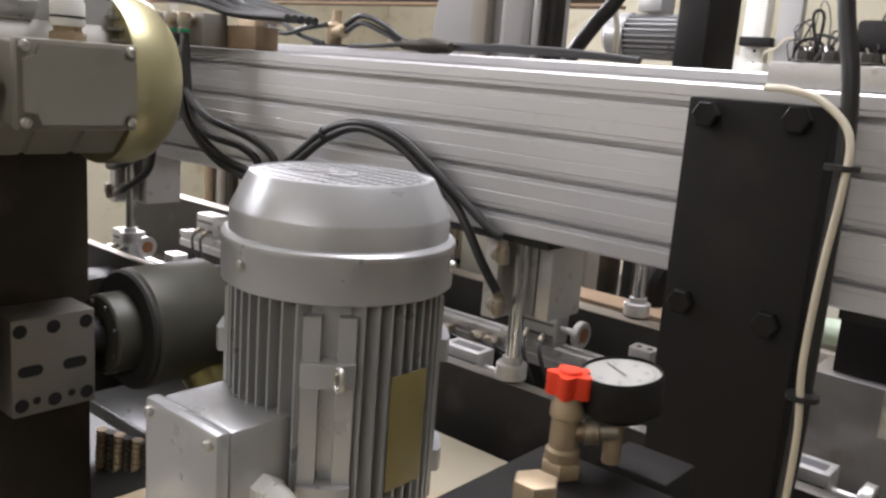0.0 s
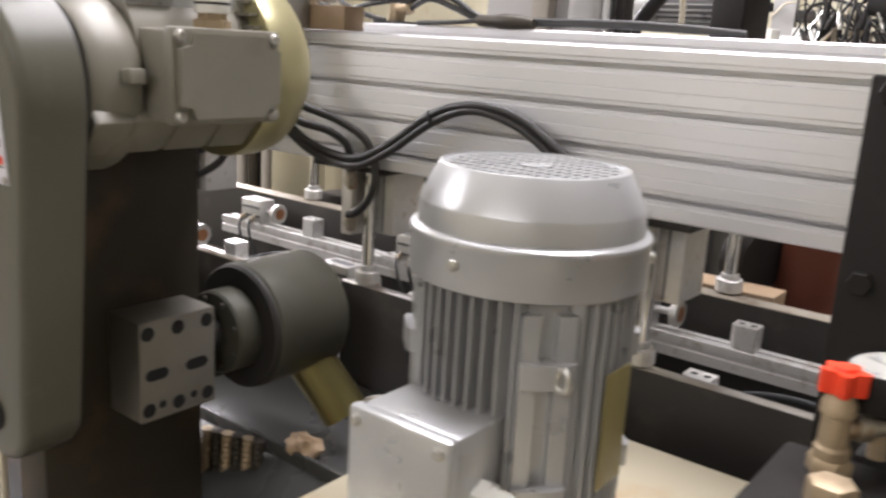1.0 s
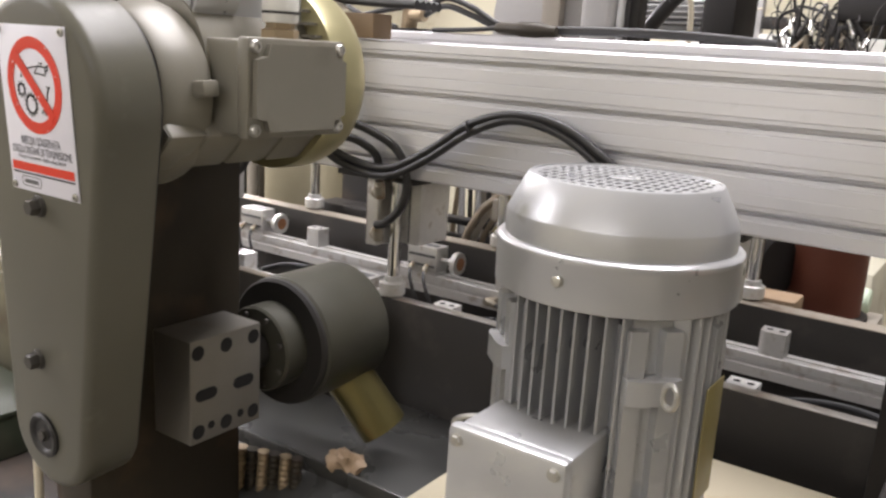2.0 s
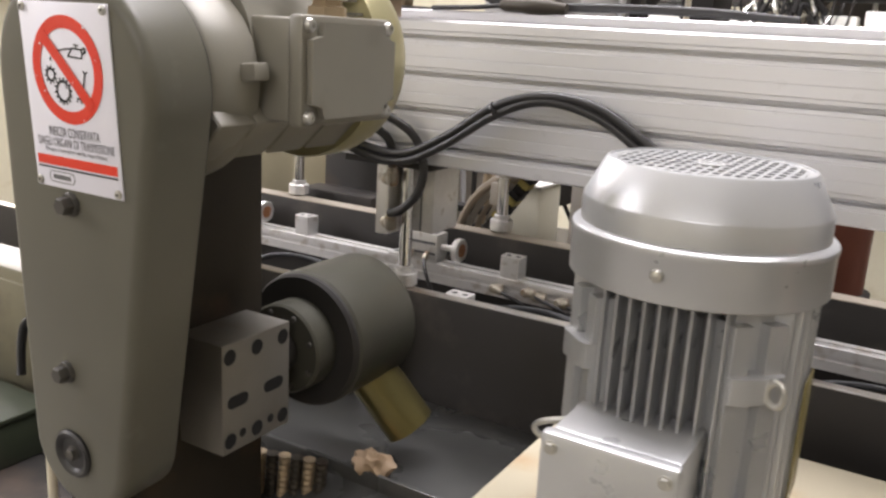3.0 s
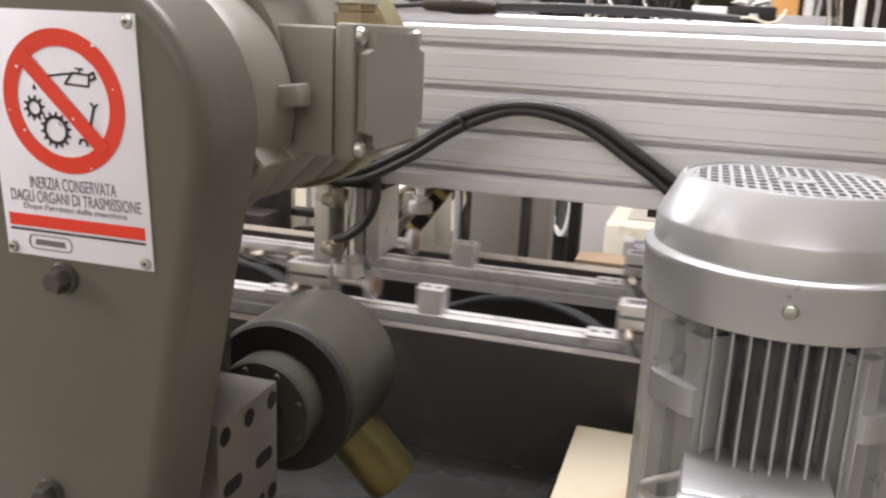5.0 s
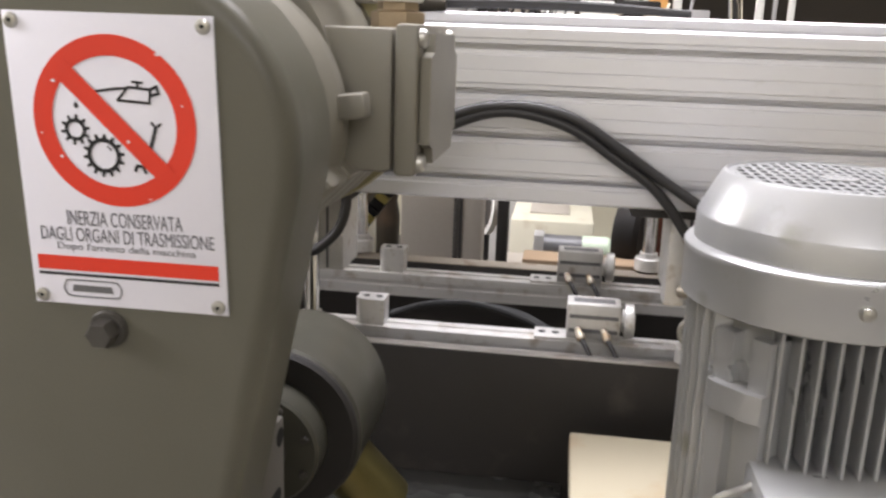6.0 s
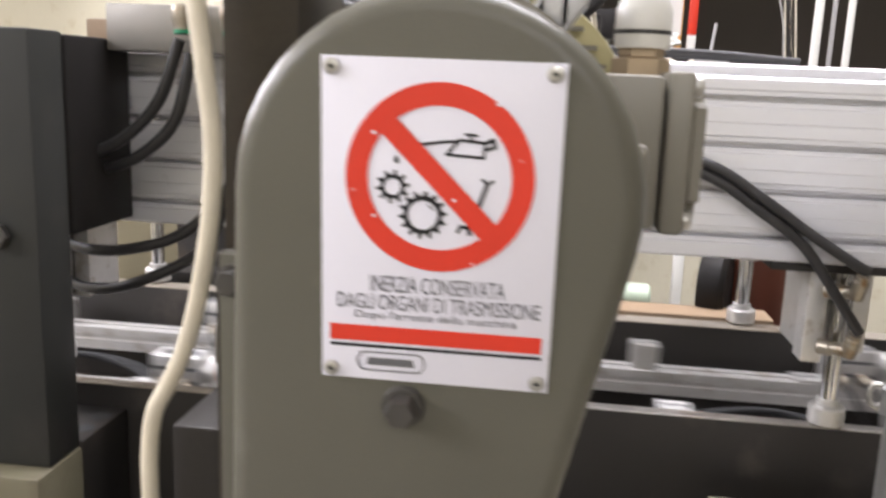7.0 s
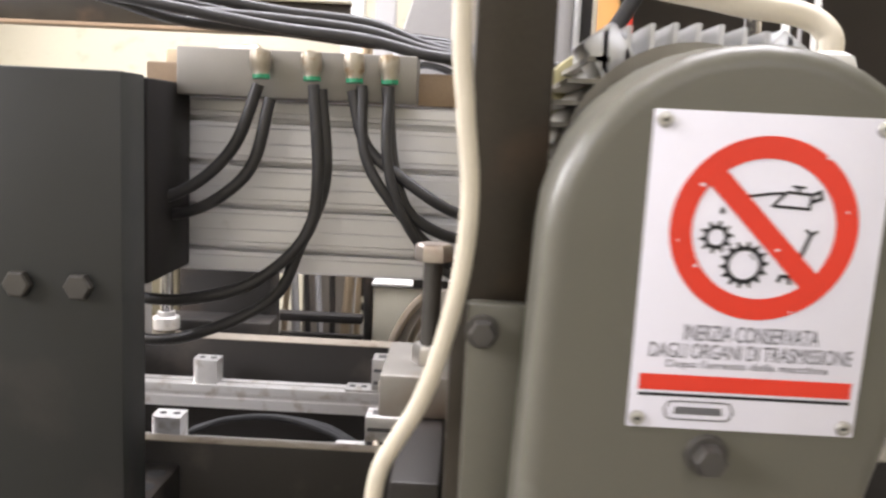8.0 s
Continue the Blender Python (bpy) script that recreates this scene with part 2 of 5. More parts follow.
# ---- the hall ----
# dark brown puts the unlit depth of the hall into the wall colour
DIM = material("unlit_hall_brown", (0.10, 0.085, 0.07), 0.8, 0.0, 0.2, 1.0, 0.1, 40)
tagged(part("floor", box(-9, 7, -5, 12, -0.1, 0.0), CONCRETE), "worn grey concrete hall floor with oil stains", "floor", kind="structure")
tagged(part("wall_north", box(-9, 7, 12.0, 12.2, 0, 5.2), DIM), "far hall wall, brown for the hall's unlit depth", "wall", kind="structure")
tagged(part("wall_south", box(-6, 7, -4.2, -4.0, 0, 5.2), WALL), "yellowish painted hall wall", "wall", kind="structure")
tagged(part("wall_west", box(-6.2, -6.0, -4.2, 12.2, 0, 5.2), WALL), "yellowish painted hall wall", "wall", kind="structure")
tagged(part("wall_east", box(7.0, 7.2, -5.2, 12.2, 0, 5.2), WALL), "yellowish painted hall wall", "wall", kind="structure")
tagged(part("ceiling", box(-9, 7, -5, 12, 5.2, 5.4), WHITE), "pale hall ceiling", "ceiling", kind="structure")
tagged(part("wall_partition", box(-5.99, -1.58, 6.0, 6.1, 0, 3.6), WALL), "yellowish painted partition wall", "wall", kind="structure")
tagged(part("wall_low", box(-1.42, 1.2, 4.9, 5.0, 0, 1.15), WALL), "low yellowish painted wall", "wall", kind="structure")


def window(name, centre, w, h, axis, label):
    """White window frame with mullions set against a solid wall or the ceiling, added to dress an area lamp."""
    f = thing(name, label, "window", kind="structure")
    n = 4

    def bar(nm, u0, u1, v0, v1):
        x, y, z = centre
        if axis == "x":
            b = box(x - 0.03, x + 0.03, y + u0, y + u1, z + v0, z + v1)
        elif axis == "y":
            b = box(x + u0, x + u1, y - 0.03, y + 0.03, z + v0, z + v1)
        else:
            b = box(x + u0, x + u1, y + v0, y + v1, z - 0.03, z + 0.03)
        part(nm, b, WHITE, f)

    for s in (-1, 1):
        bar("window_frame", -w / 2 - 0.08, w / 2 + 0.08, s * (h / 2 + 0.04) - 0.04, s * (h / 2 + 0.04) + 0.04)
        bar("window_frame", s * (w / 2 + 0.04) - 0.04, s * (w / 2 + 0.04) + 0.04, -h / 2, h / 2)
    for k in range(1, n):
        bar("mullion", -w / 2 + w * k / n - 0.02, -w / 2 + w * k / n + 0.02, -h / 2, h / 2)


window("added_frame_1", (-5.94, -0.6, 3.2), 3.7, 2.3, "x", "white frame with mullions added behind a west lamp")
window("added_frame_2", (-5.94, 3.0, 2.7), 2.7, 2.1, "x", "white frame with mullions added behind a west lamp")
window("added_frame_3", (-0.6, -3.94, 3.3), 4.3, 1.7, "y", "white frame with mullions added behind the south lamp")
window("added_frame_4", (-1.2, 1.75, 5.15), 4.1, 1.7, "z", "white frame with mullions added behind the roof lamp")


# ---- machine frame: the long profile beam, its columns and the transfer trough ----
BZ0, BZ1, BY = 1.245, 1.485, 1.062


def slot_profile(y0, y1, z0, z1, pitch=0.06):
    """Cross-section (y, z) of a slotted extrusion: one T-slot in each pitch on both long sides."""
    pts = []
    n = round((z1 - z0) / pitch)

    def side(y, s, order):
        out = []
        for i in order:
            zc = z0 + pitch * (i + 0.5) + 0.002
            k = 1 if order[0] == 0 else -1
            out += [(y, zc - k * 0.0115), (y + s * 0.0025, zc - k * 0.0098), (y + s * 0.0025, zc - k * 0.0042), (y + s * 0.006, zc - k * 0.0032), (y + s * 0.022, zc - k * 0.0032),
                    (y + s * 0.022, zc + k * 0.0032), (y + s * 0.006, zc + k * 0.0032), (y + s * 0.0025, zc + k * 0.0042), (y + s * 0.0025, zc + k * 0.0098), (y, zc + k * 0.0115)]
            seam = z0 + pitch * (i + (1 if k > 0 else 0))
            if z0 + 0.01 < seam < z1 - 0.01:
                out += [(y, seam - k * 0.0012), (y + s * 0.0008, seam), (y, seam + k * 0.0012)]
        return out

    pts += [(y0 + 0.003, z0), (y0, z0 + 0.003)] + side(y0, 1, list(range(n))) + [(y0, z1 - 0.003), (y0 + 0.003, z1)]
    pts += [(y1 - 0.003, z1), (y1, z1 - 0.003)] + side(y1, -1, list(range(n))[::-1]) + [(y1, z0 + 0.003), (y1 - 0.003, z0)]
    return pts


beam = thing("profile_beam", "long silver aluminium extrusion with horizontal slots, bolted to columns", "beam")
me = finish(prism(slot_profile(BY, BY + 0.08, BZ0, BZ1), -2.12, 0.75, "x"), 20)
part("extrusion", me, ALU, beam)
rear = thing("profile_beam", "long silver aluminium extrusion behind the front one", "beam")
part("extrusion", prism(slot_profile(1.40, 1.48, 1.33, 1.51), -2.3, 0.75, "x"), ALU, rear)


def column(x0, x1, y0, y1, top, bolts, label, bolt_mat, paint=None, foot=0.0):
    c = thing("machine_column", label, "column")
    part("post", box(x0, x1, y0, y1, foot, top, 0.003), paint or BLACK, c)
    for bx, bz in bolts:
        part("bolt", hexbolt((bx, y0, bz), (0, -1, 0), 0.016, 0.015, washer=False), bolt_mat, c)
    return c


column(-0.503, -0.338, 1.012, 1.058, 1.468, ((-0.476, 1.449), (-0.373, 1.452), (-0.476, 1.225), (-0.372, 1.222)), "black painted steel column bolted across the aluminium beam", BLACK)
column(-2.09, -1.803, 0.83, 0.90, 1.505, ((-1.85, 1.262), (-1.92, 1.262)), "dark grey painted steel column with hexagon bolts beside the trough", BOLT_DARK, DARK_GREY, 0.966)
tagged(part("clamp_plate", box(-1.88, -1.80, 0.902, 1.06, 1.252, 1.502, 0.004), BLACK), "oily black clamp plate on the end of the aluminium beam", "plate")

FP, FPZ, BP, BPZ = 1.10, 1.003, 1.525, 1.022
front = thing("trough_plate", "dark steel trough side plate with a worn bright top edge", "plate")
part("plate", box(-1.43, 0.9, FP, FP + 0.022, 0.62, FPZ - 0.002, 0.001), PLATE, front)
part("worn_edge", box(-1.43, 0.9, FP - 0.0006, FP + 0.0226, FPZ - 0.0018, FPZ, 0.0006), STEEL, front, "worn bright edge")
frontl = thing("trough_plate", "dark steel side plate, a little lower, with dull top edge", "plate")
part("plate", box(-3.2, -1.432, 1.03, 1.052, 0.62, 1.001, 0.001), PLATE, frontl)
part("worn_edge", box(-3.2, -1.432, 1.0294, 1.0526, 1.0012, 1.003, 0.0006), EDGE, frontl, "dull worn edge")
back = thing("trough_plate", "dark steel rear trough plate with a worn tan top edge", "plate")
part("plate", box(-2.68, 0.9, BP, BP + 0.045, 0.62, BPZ - 0.002, 0.001), PLATE, back)
part("worn_edge", box(-2.68, 0.9, BP - 0.001, BP + 0.046, BPZ - 0.0015, BPZ, 0.0), EDGE, back, "worn tan edge")
tagged(part("trough_floor", box(-2.68, 0.9, FP + 0.022, BP, 0.80, 0.82), BROWN), "dark oily floor of the transfer trough", "tray")
tray = thing("chip_tray", "dark grey enamelled sheet tray in front of the trough", "tray")
part("sheet", box(-1.60, -0.97, 0.80, FP - 0.002, 0.785, 0.795, 0.002), TRAY, tray)
part("rim", box(-1.60, -0.97, 0.792, 0.80, 0.785, 0.812, 0.002), TRAY, tray)
part("slope", prism([(0.795, 0.79), (0.80, 0.79), (0.62, 0.62), (0.61, 0.62)], -1.60, -0.97, "x"), TRAY, tray)
# dark box added to cover the bright floor left of the guard
mb = thing("steel_plinth", "dark brown plinth added over the floor beside the trough", "plinth")
part("body", box(-2.6, -1.52, 0.52, 1.02, 0.0, 0.66, 0.006), BROWN, mb)
part("ledge", box(-2.6, -1.50, 0.50, 1.02, 0.6605, 0.68, 0.004), DARK, mb)
cb_ = thing("machine_stand", "olive-cream painted machine stand under the dark grey column", "machine stand")
part("body", box(-2.6, -1.80, 0.80, 0.903, 0.681, 0.965, 0.006), OLIVE_CREAM, cb_)
part("cover_plate", box(-2.35, -1.93, 0.792, 0.7995, 0.72, 0.94, 0.002), OLIVE_CREAM, cb_)
gbx = thing("green_box", "dark green painted steel box with a lid on the plinth", "box")
part("box", box(-2.3, -1.87, 0.57, 0.71, 0.681, 0.765, 0.004), DARK_GREEN, gbx)
part("lid", box(-2.305, -1.865, 0.565, 0.715, 0.7655, 0.775, 0.002), DARK_GREEN, gbx)
part("latch", box(-1.93, -1.90, 0.557, 0.5645, 0.745, 0.772, 0.002), ZINC, gbx, "zinc latch")
ch = thing("corrugated_hose", "black corrugated hose looping before the cream base", "hose")
part("tube", tube([(-2.02, 0.755, 0.776), (-2.015, 0.755, 0.83), (-2.0, 0.755, 0.878), (-1.97, 0.755, 0.90), (-1.94, 0.755, 0.902), (-1.905, 0.755, 0.88), (-1.885, 0.755, 0.80), (-1.88, 0.755, 0.681)], 0.0075, 12, 6), RUBBER, ch)
part("ribs", corrugation([(-2.02, 0.755, 0.776), (-2.015, 0.755, 0.83), (-2.0, 0.755, 0.878), (-1.97, 0.755, 0.90), (-1.94, 0.755, 0.902), (-1.905, 0.755, 0.88), (-1.885, 0.755, 0.80), (-1.88, 0.755, 0.681)], 0.0092), RUBBER, ch)


# ---- the vertical motor ----
MX, MY = -0.749, 0.696


def vertical_motor():
    m = thing("electric_motor", "silver painted vertical electric motor with cooling fins and perforated fan cover", "motor")
    c = (MX, MY, 0)
    cowl = part("fan_cover", lathe([(0.126, 1.238), (0.1295, 1.240), (0.1300, 1.2815), (0.1312, 1.284), (0.1305, 1.2885), (0.1275, 1.2915), (0.1225, 1.2925), (0.1221, 1.316), (0.1212, 1.3185), (0.1035, 1.3535), (0.1015, 1.356), (0.0985, 1.3568),
                                     (0.0985, 1.352), (0.118, 1.315), (0.118, 1.292), (0.1255, 1.28), (0.1255, 1.238)], c, seg=64, caps=False), SILVER, m)
    # black disc added below the grille for the shade inside the cover
    part("inside_shade", lathe([(0.0, 1.3485), (0.1, 1.3485)], c, seg=48, caps=False), SOCKET, cowl)
    # grille: a plate with rows of square holes, built as a lattice of bars
    bm = bmesh.new()
    R, t, z = 0.0988, 0.0004, 1.3545
    for o in [(i + 0.5) * 0.0104 for i in range(-9, 9)]:
        L = math.sqrt(R * R - o * o)
        box(MX + o - 0.0018, MX + o + 0.0018, MY - L, MY + L, z - t, z, bm=bm)
    for o in [(i + 0.5) * 0.0205 for i in range(-5, 5)]:
        L = math.sqrt(max(R * R - o * o, 1e-6))
        box(MX - L, MX + L, MY + o - 0.0036, MY + o + 0.0036, z - t - 0.0001, z - 0.0001, bm=bm)
    lathe([(0.0985, z + 0.0003), (0.0985, z - 0.001), (0.092, z - 0.001), (0.092, z + 0.0003), (0.0985, z + 0.0003)], c, seg=56, bm=bm, caps=False)
    lathe([(0.0, z + 0.0008), (0.017, z + 0.0008), (0.017, z - 0.002)], c, seg=24, bm=bm)
    part("grille", bm, SILVER, cowl, "perforated top of the fan cover")
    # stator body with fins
    # dark drum: the shade between the fins is put into its colour
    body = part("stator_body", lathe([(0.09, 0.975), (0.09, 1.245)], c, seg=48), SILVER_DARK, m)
    for side in range(4):
        a0 = side * 90 + 45
        for j in range(-4, 5):
            off = j * 0.0145
            a = radians(a0 + 45)
            d = Vector((math.cos(a), math.sin(a), 0))
            s = Vector((-d.y, d.x, 0))
            r1 = math.sqrt(0.1215 ** 2 - off ** 2)
            bm = bmesh.new()
            r0 = 0.075
            cs = [d * r0 + s * (off - 0.0022), d * r0 + s * (off + 0.0022), d * r1 + s * (off + 0.0013), d * (r1 + 0.0008) + s * off, d * r1 + s * (off - 0.0013)]
            prism([(MX + q.x, MY + q.y) for q in cs], 0.985, 1.243, "z", bm=bm)
            part("fin", bm, SILVER, body)
    for side in range(4):
        a = radians(side * 90 + 45)
        d = Vector((math.cos(a), math.sin(a), 0))
        s = Vector((-d.y, d.x, 0))
        rib = bmesh.new()
        for off in (-0.018, 0.018):
            q = [d * 0.08 + s * (off - 0.013), d * 0.08 + s * (off + 0.013), d * 0.121 + s * (off + 0.009), d * 0.121 + s * (off - 0.009)]
            prism([(MX + v.x, MY + v.y) for v in q], 0.985, 1.225, "z", bm=rib)
        q = [d * 0.08 + s * -0.02, d * 0.08 + s * 0.02, d * 0.108 + s * 0.02, d * 0.108 + s * -0.02]
        prism([(MX + v.x, MY + v.y) for v in q], 0.985, 1.24, "z", bm=rib)
        part("corner_rib", rib, SILVER, body)
        for zz in (1.03, 1.165):
            lug = bmesh.new()
            q = [d * 0.085 + s * -0.03, d * 0.085 + s * 0.03, d * 0.127 + s * 0.028, d * 0.131 + s * 0.018, d * 0.131 + s * -0.018, d * 0.127 + s * -0.028]
            prism([(MX + v.x, MY + v.y) for v in q], zz - 0.013, zz + 0.013, "z", bm=lug)
            part("lug", lug, SILVER, body)
        for zz in {1: (1.165,), 2: (1.035,), 3: (1.165,)}.get(side, ()):
            e = Vector((MX, MY, zz)) + d * 0.137 + s * 0.012
            o2 = (d + s * 0.6).normalized()
            ringp = [e + o2 * (0.008 * math.cos(radians(k))) + Vector((0, 0, 0.012 * math.sin(radians(k)))) for k in range(0, 361, 30)]
            part("lifting_eye", tube(ringp, 0.003, 8, 3), ZINC, body, "zinc lifting eye")
    hook = Vector((-0.842, 0.56, 1.09))
    part("lifting_eye", tube([hook + Vector(v) for v in ((0.02, 0.012, -0.012), (0.004, 0.003, -0.011), (-0.010, -0.002, -0.004), (-0.011, -0.002, 0.004), (0.0, 0.0, 0.010), (0.014, 0.008, 0.012), (0.024, 0.016, 0.014))], 0.0034, 8, 5), ZINC, m, "bent zinc lifting hook")
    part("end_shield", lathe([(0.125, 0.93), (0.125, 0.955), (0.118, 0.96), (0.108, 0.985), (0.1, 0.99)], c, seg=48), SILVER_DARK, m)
    d = (Vector((-0.753, 0.561, 0)) - Vector((MX, MY, 0))).normalized()
    for k in range(3):
        dd = Matrix.Rotation(radians(120 * k), 3, "Z") @ d
        p = Vector((MX, MY, 1.266)) + dd * 0.129
        part("screw", lathe([(0.0065, 0), (0.0065, 0.003), (0.005, 0.0055), (0.0, 0.0065)], p, dd, 14), ZINC, m)
    # terminal box on the front
    tb = part("terminal_box", box(-0.822, -0.697, 0.519, 0.62, 0.985, 1.116, 0.006), SILVER, m)
    part("box_lid", box(-0.825, -0.694, 0.5, 0.5175, 0.983, 1.119, 0.006), SILVER, tb)
    for bx in (-0.813, -0.706):
        for bz in (1.105, 0.996):
            part("lid_screw", hexbolt((bx, 0.5, bz), (0, -1, 0), 0.0055, 0.005), ZINC, tb)
    gland = lathe([(0.02, 0), (0.02, 0.012), (0.017, 0.014), (0.017, 0.02)], (-0.697, 0.56, 1.04), (1, 0, 0), 6)
    lathe([(0.015, 0.02), (0.015, 0.03), (0.011, 0.042), (0.008, 0.045)], (-0.697, 0.56, 1.04), (1, 0, 0), 20, bm=gland)
    part("cable_gland", gland, WHITE, tb, "white plastic cable gland")
    # name plate on the east side
    d = Vector((math.cos(radians(20)), math.sin(radians(20)), 0))
    npb = box(-0.0008, 0.0008, -0.027, 0.027, 1.03, 1.16, 0.0005)
    npb.transform(Matrix.Translation((MX + 0.1235, MY - 0.004, 0)))
    part("name_plate", npb, YELLOWED, m, "yellowed metal name plate")
    return m


vertical_motor()

base = thing("pedestal", "cream painted machine base plate stained with brown oil", "pedestal")
part("top_plate", box(-0.965, -0.15, 0.35, 1.005, 0.90, 0.93, 0.004), CREAM, base)
part("body", box(-0.95, -0.16, 0.36, 0.99, 0.0, 0.90, 0.003), CREAM, base)


# ---- belt guard with its warning plate, motor and spindle ----
GC, GR = (-1.263, 1.40), 0.112
guard = thing("belt_guard", "olive-grey enamelled belt guard with rounded ends and a bolted warning plate", "guard")
GY = 0.352
LEAN = Matrix.Translation((0, GY, 1.29)) @ Matrix.Rotation(radians(3.2), 4, "X") @ Matrix.Translation((0, -GY, -1.29))
cover = part("cover", prism(hull2(GC, GR, (-1.314, 1.0), 0.076), GY, 0.424, "y", 0.013, 5), GUARD, guard)
part("rear_seam", prism(hull2(GC, GR - 0.003, (-1.314, 1.0), 0.073), 0.4245, 0.428, "y"), RUBBER, guard, "dark rubber seam")
for bx, bz in ((-1.276, 1.284), (-1.313, 1.094)):
    part("washer", lathe([(0.0125, 0), (0.0125, 0.0014), (0.0118, 0.002)], (bx, GY, bz), (0, -1, 0), 20), BOLT_DARK, guard)
    part("bolt", hexbolt((bx, GY - 0.001, bz), (0, -1, 0), 0.0094, 0.0135), BOLT_DARK, guard)
plug_ = part("plug", lathe([(0.0, 0.0), (0.028, 0.0), (0.0285, 0.003), (0.0255, 0.0055), (0.022, 0.0045), (0.019, 0.001), (0.0, 0.0008)], (-1.318, GY, 0.994), (0, -1, 0), 32), RUBBER, guard, "black rubber plug")
part("plug_screw", hexbolt((-1.318, GY - 0.001, 0.994), (0, -1, 0), 0.007, 0.006), BOLT_DARK, plug_)
guard.matrix_world = LEAN

second = thing("electric_motor", "grey enamelled electric motor with terminal box and brass-tinted fan cover", "motor")
mc = (-1.263, 0.0, 1.435)
part("stator_body", lathe([(0.092, 0.495), (0.092, 0.69)], mc, (0, 1, 0), 40), CASE, second)
bell = part("end_bell", lathe([(0.08, 0.4305), (0.097, 0.4305), (0.1, 0.434), (0.102, 0.452), (0.106, 0.466), (0.1065, 0.484), (0.104, 0.492), (0.09, 0.496)], (-1.263, 0.0, 1.405), (0, 1, 0), 56), CASE, second, "rounded grey end bell")
for a in (7, 165, 245):
    lug = box(0.1, 0.124, 0.464, 0.486, -0.009, 0.009, 0.003)
    lug.transform(Matrix.Translation((-1.263, 0, 1.405)) @ Matrix.Rotation(-radians(a), 4, "Y"))
    part("bell_lug", lug, CASE, bell)
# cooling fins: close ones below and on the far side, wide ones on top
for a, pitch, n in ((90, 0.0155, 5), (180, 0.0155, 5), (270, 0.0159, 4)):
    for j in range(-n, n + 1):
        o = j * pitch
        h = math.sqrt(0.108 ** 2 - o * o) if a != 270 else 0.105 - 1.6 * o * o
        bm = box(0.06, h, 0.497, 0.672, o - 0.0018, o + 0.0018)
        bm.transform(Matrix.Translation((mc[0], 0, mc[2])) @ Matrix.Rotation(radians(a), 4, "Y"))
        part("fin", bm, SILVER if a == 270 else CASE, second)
for j in range(-5, 6):
    o = j * 0.0155
    part("fin", box(mc[0] + 0.06, mc[0] + math.sqrt(0.112 ** 2 - o * o), 0.655, 0.672, mc[2] + o - 0.0018, mc[2] + o + 0.0018), CASE, second)
# foot rails along the body at its lower corners, with notches
for a in (45, 135):
    turn = Matrix.Translation((mc[0], 0, mc[2])) @ Matrix.Rotation(radians(a), 4, "Y")
    fr = box(0.08, 0.123, 0.432, 0.665, -0.027, 0.027)
    fr.transform(turn)
    rail_ = part("foot_rail", fr, CASE, second)
    for y0, y1 in ((0.432, 0.478), (0.482, 0.535), (0.539, 0.60), (0.604, 0.665)):
        pad = box(0.085, 0.126, y0 + 0.0005, y1 - 0.0005, -0.03, 0.03, 0.004)
        pad.transform(turn)
        part("foot_pad", pad, CASE, rail_)
part("fan_cover", lathe([(0.1225, 0.668), (0.124, 0.672), (0.124, 0.712), (0.119, 0.73), (0.1, 0.752), (0.0, 0.755)], (mc[0] + 0.004, 0.0, mc[2] - 0.008), (0, 1, 0), 48), COWL, second, "yellowish silver fan cover")
jb = part("terminal_box", box(-1.2, -1.128, 0.50, 0.65, 1.368, 1.474, 0.005), CASE, second)
lid = part("box_lid", box(-1.1265, -1.109, 0.497, 0.653, 1.366, 1.477, 0.004), CASE, jb)
part("lid_panel", prism([(0.523, 1.374), (0.627, 1.374), (0.631, 1.386), (0.647, 1.390), (0.647, 1.453), (0.631, 1.457), (0.627, 1.470), (0.523, 1.470), (0.519, 1.457), (0.503, 1.453), (0.503, 1.390), (0.519, 1.386)], -1.1085, -1.100, "x", 0.002), CASE, lid, "raised middle of the lid")
for by in (0.507, 0.643):
    for bz in (1.376, 1.467):
        part("lid_screw", lathe([(0.0072, 0), (0.0072, 0.003), (0.0058, 0.0052), (0.0028, 0.006), (0.0028, 0.004), (0, 0.004)], (-1.109, by, bz), (1, 0, 0), 16), ZINC, jb)
part("gland_nut", lathe([(0.022, 1.474), (0.022, 1.486), (0.017, 1.488), (0.017, 1.494)], (-1.140, 0.575, 0), (0, 0, 1), 6), BRASS_DULL, jb, "brass gland nut")
part("cable_gland", lathe([(0.02, 1.494), (0.021, 1.497), (0.021, 1.521), (0.018, 1.529), (0.012, 1.532)], (-1.140, 0.575, 0), (0, 0, 1), 24), WHITE, jb, "white plastic cable gland")
part("gland_ring", lathe([(0.0213, 0), (0.0213, 0.003)], (-1.140, 0.575, 1.504), (0, 0, 1), 24), RUBBER, jb, "black sealing ring")
# cast corner lugs beside the upper fins
for a in (234, 306):
    cl = box(0.085, 0.119, 0.497, 0.56, -0.014, 0.014, 0.003)
    cl.transform(Matrix.Translation((mc[0], 0, mc[2])) @ Matrix.Rotation(radians(a), 4, "Y"))
    part("corner_lug", cl, SILVER, second)

head = thing("spindle_column", "oily dark brown steel column carrying the spindle", "machine column")
part("column", box(-1.425, -1.35, 0.445, 0.705, 0.0, 1.345, 0.004), BROWN, head)
part("upper_post", box(-1.418, -1.366, 0.445, 0.56, 1.346, 2.4, 0.003), BROWN, head)
part("bracket", box(-1.414, -1.374, 0.425, 0.443, 1.10, 1.349, 0.003), GUARD, head, "grey enamelled mounting bracket")
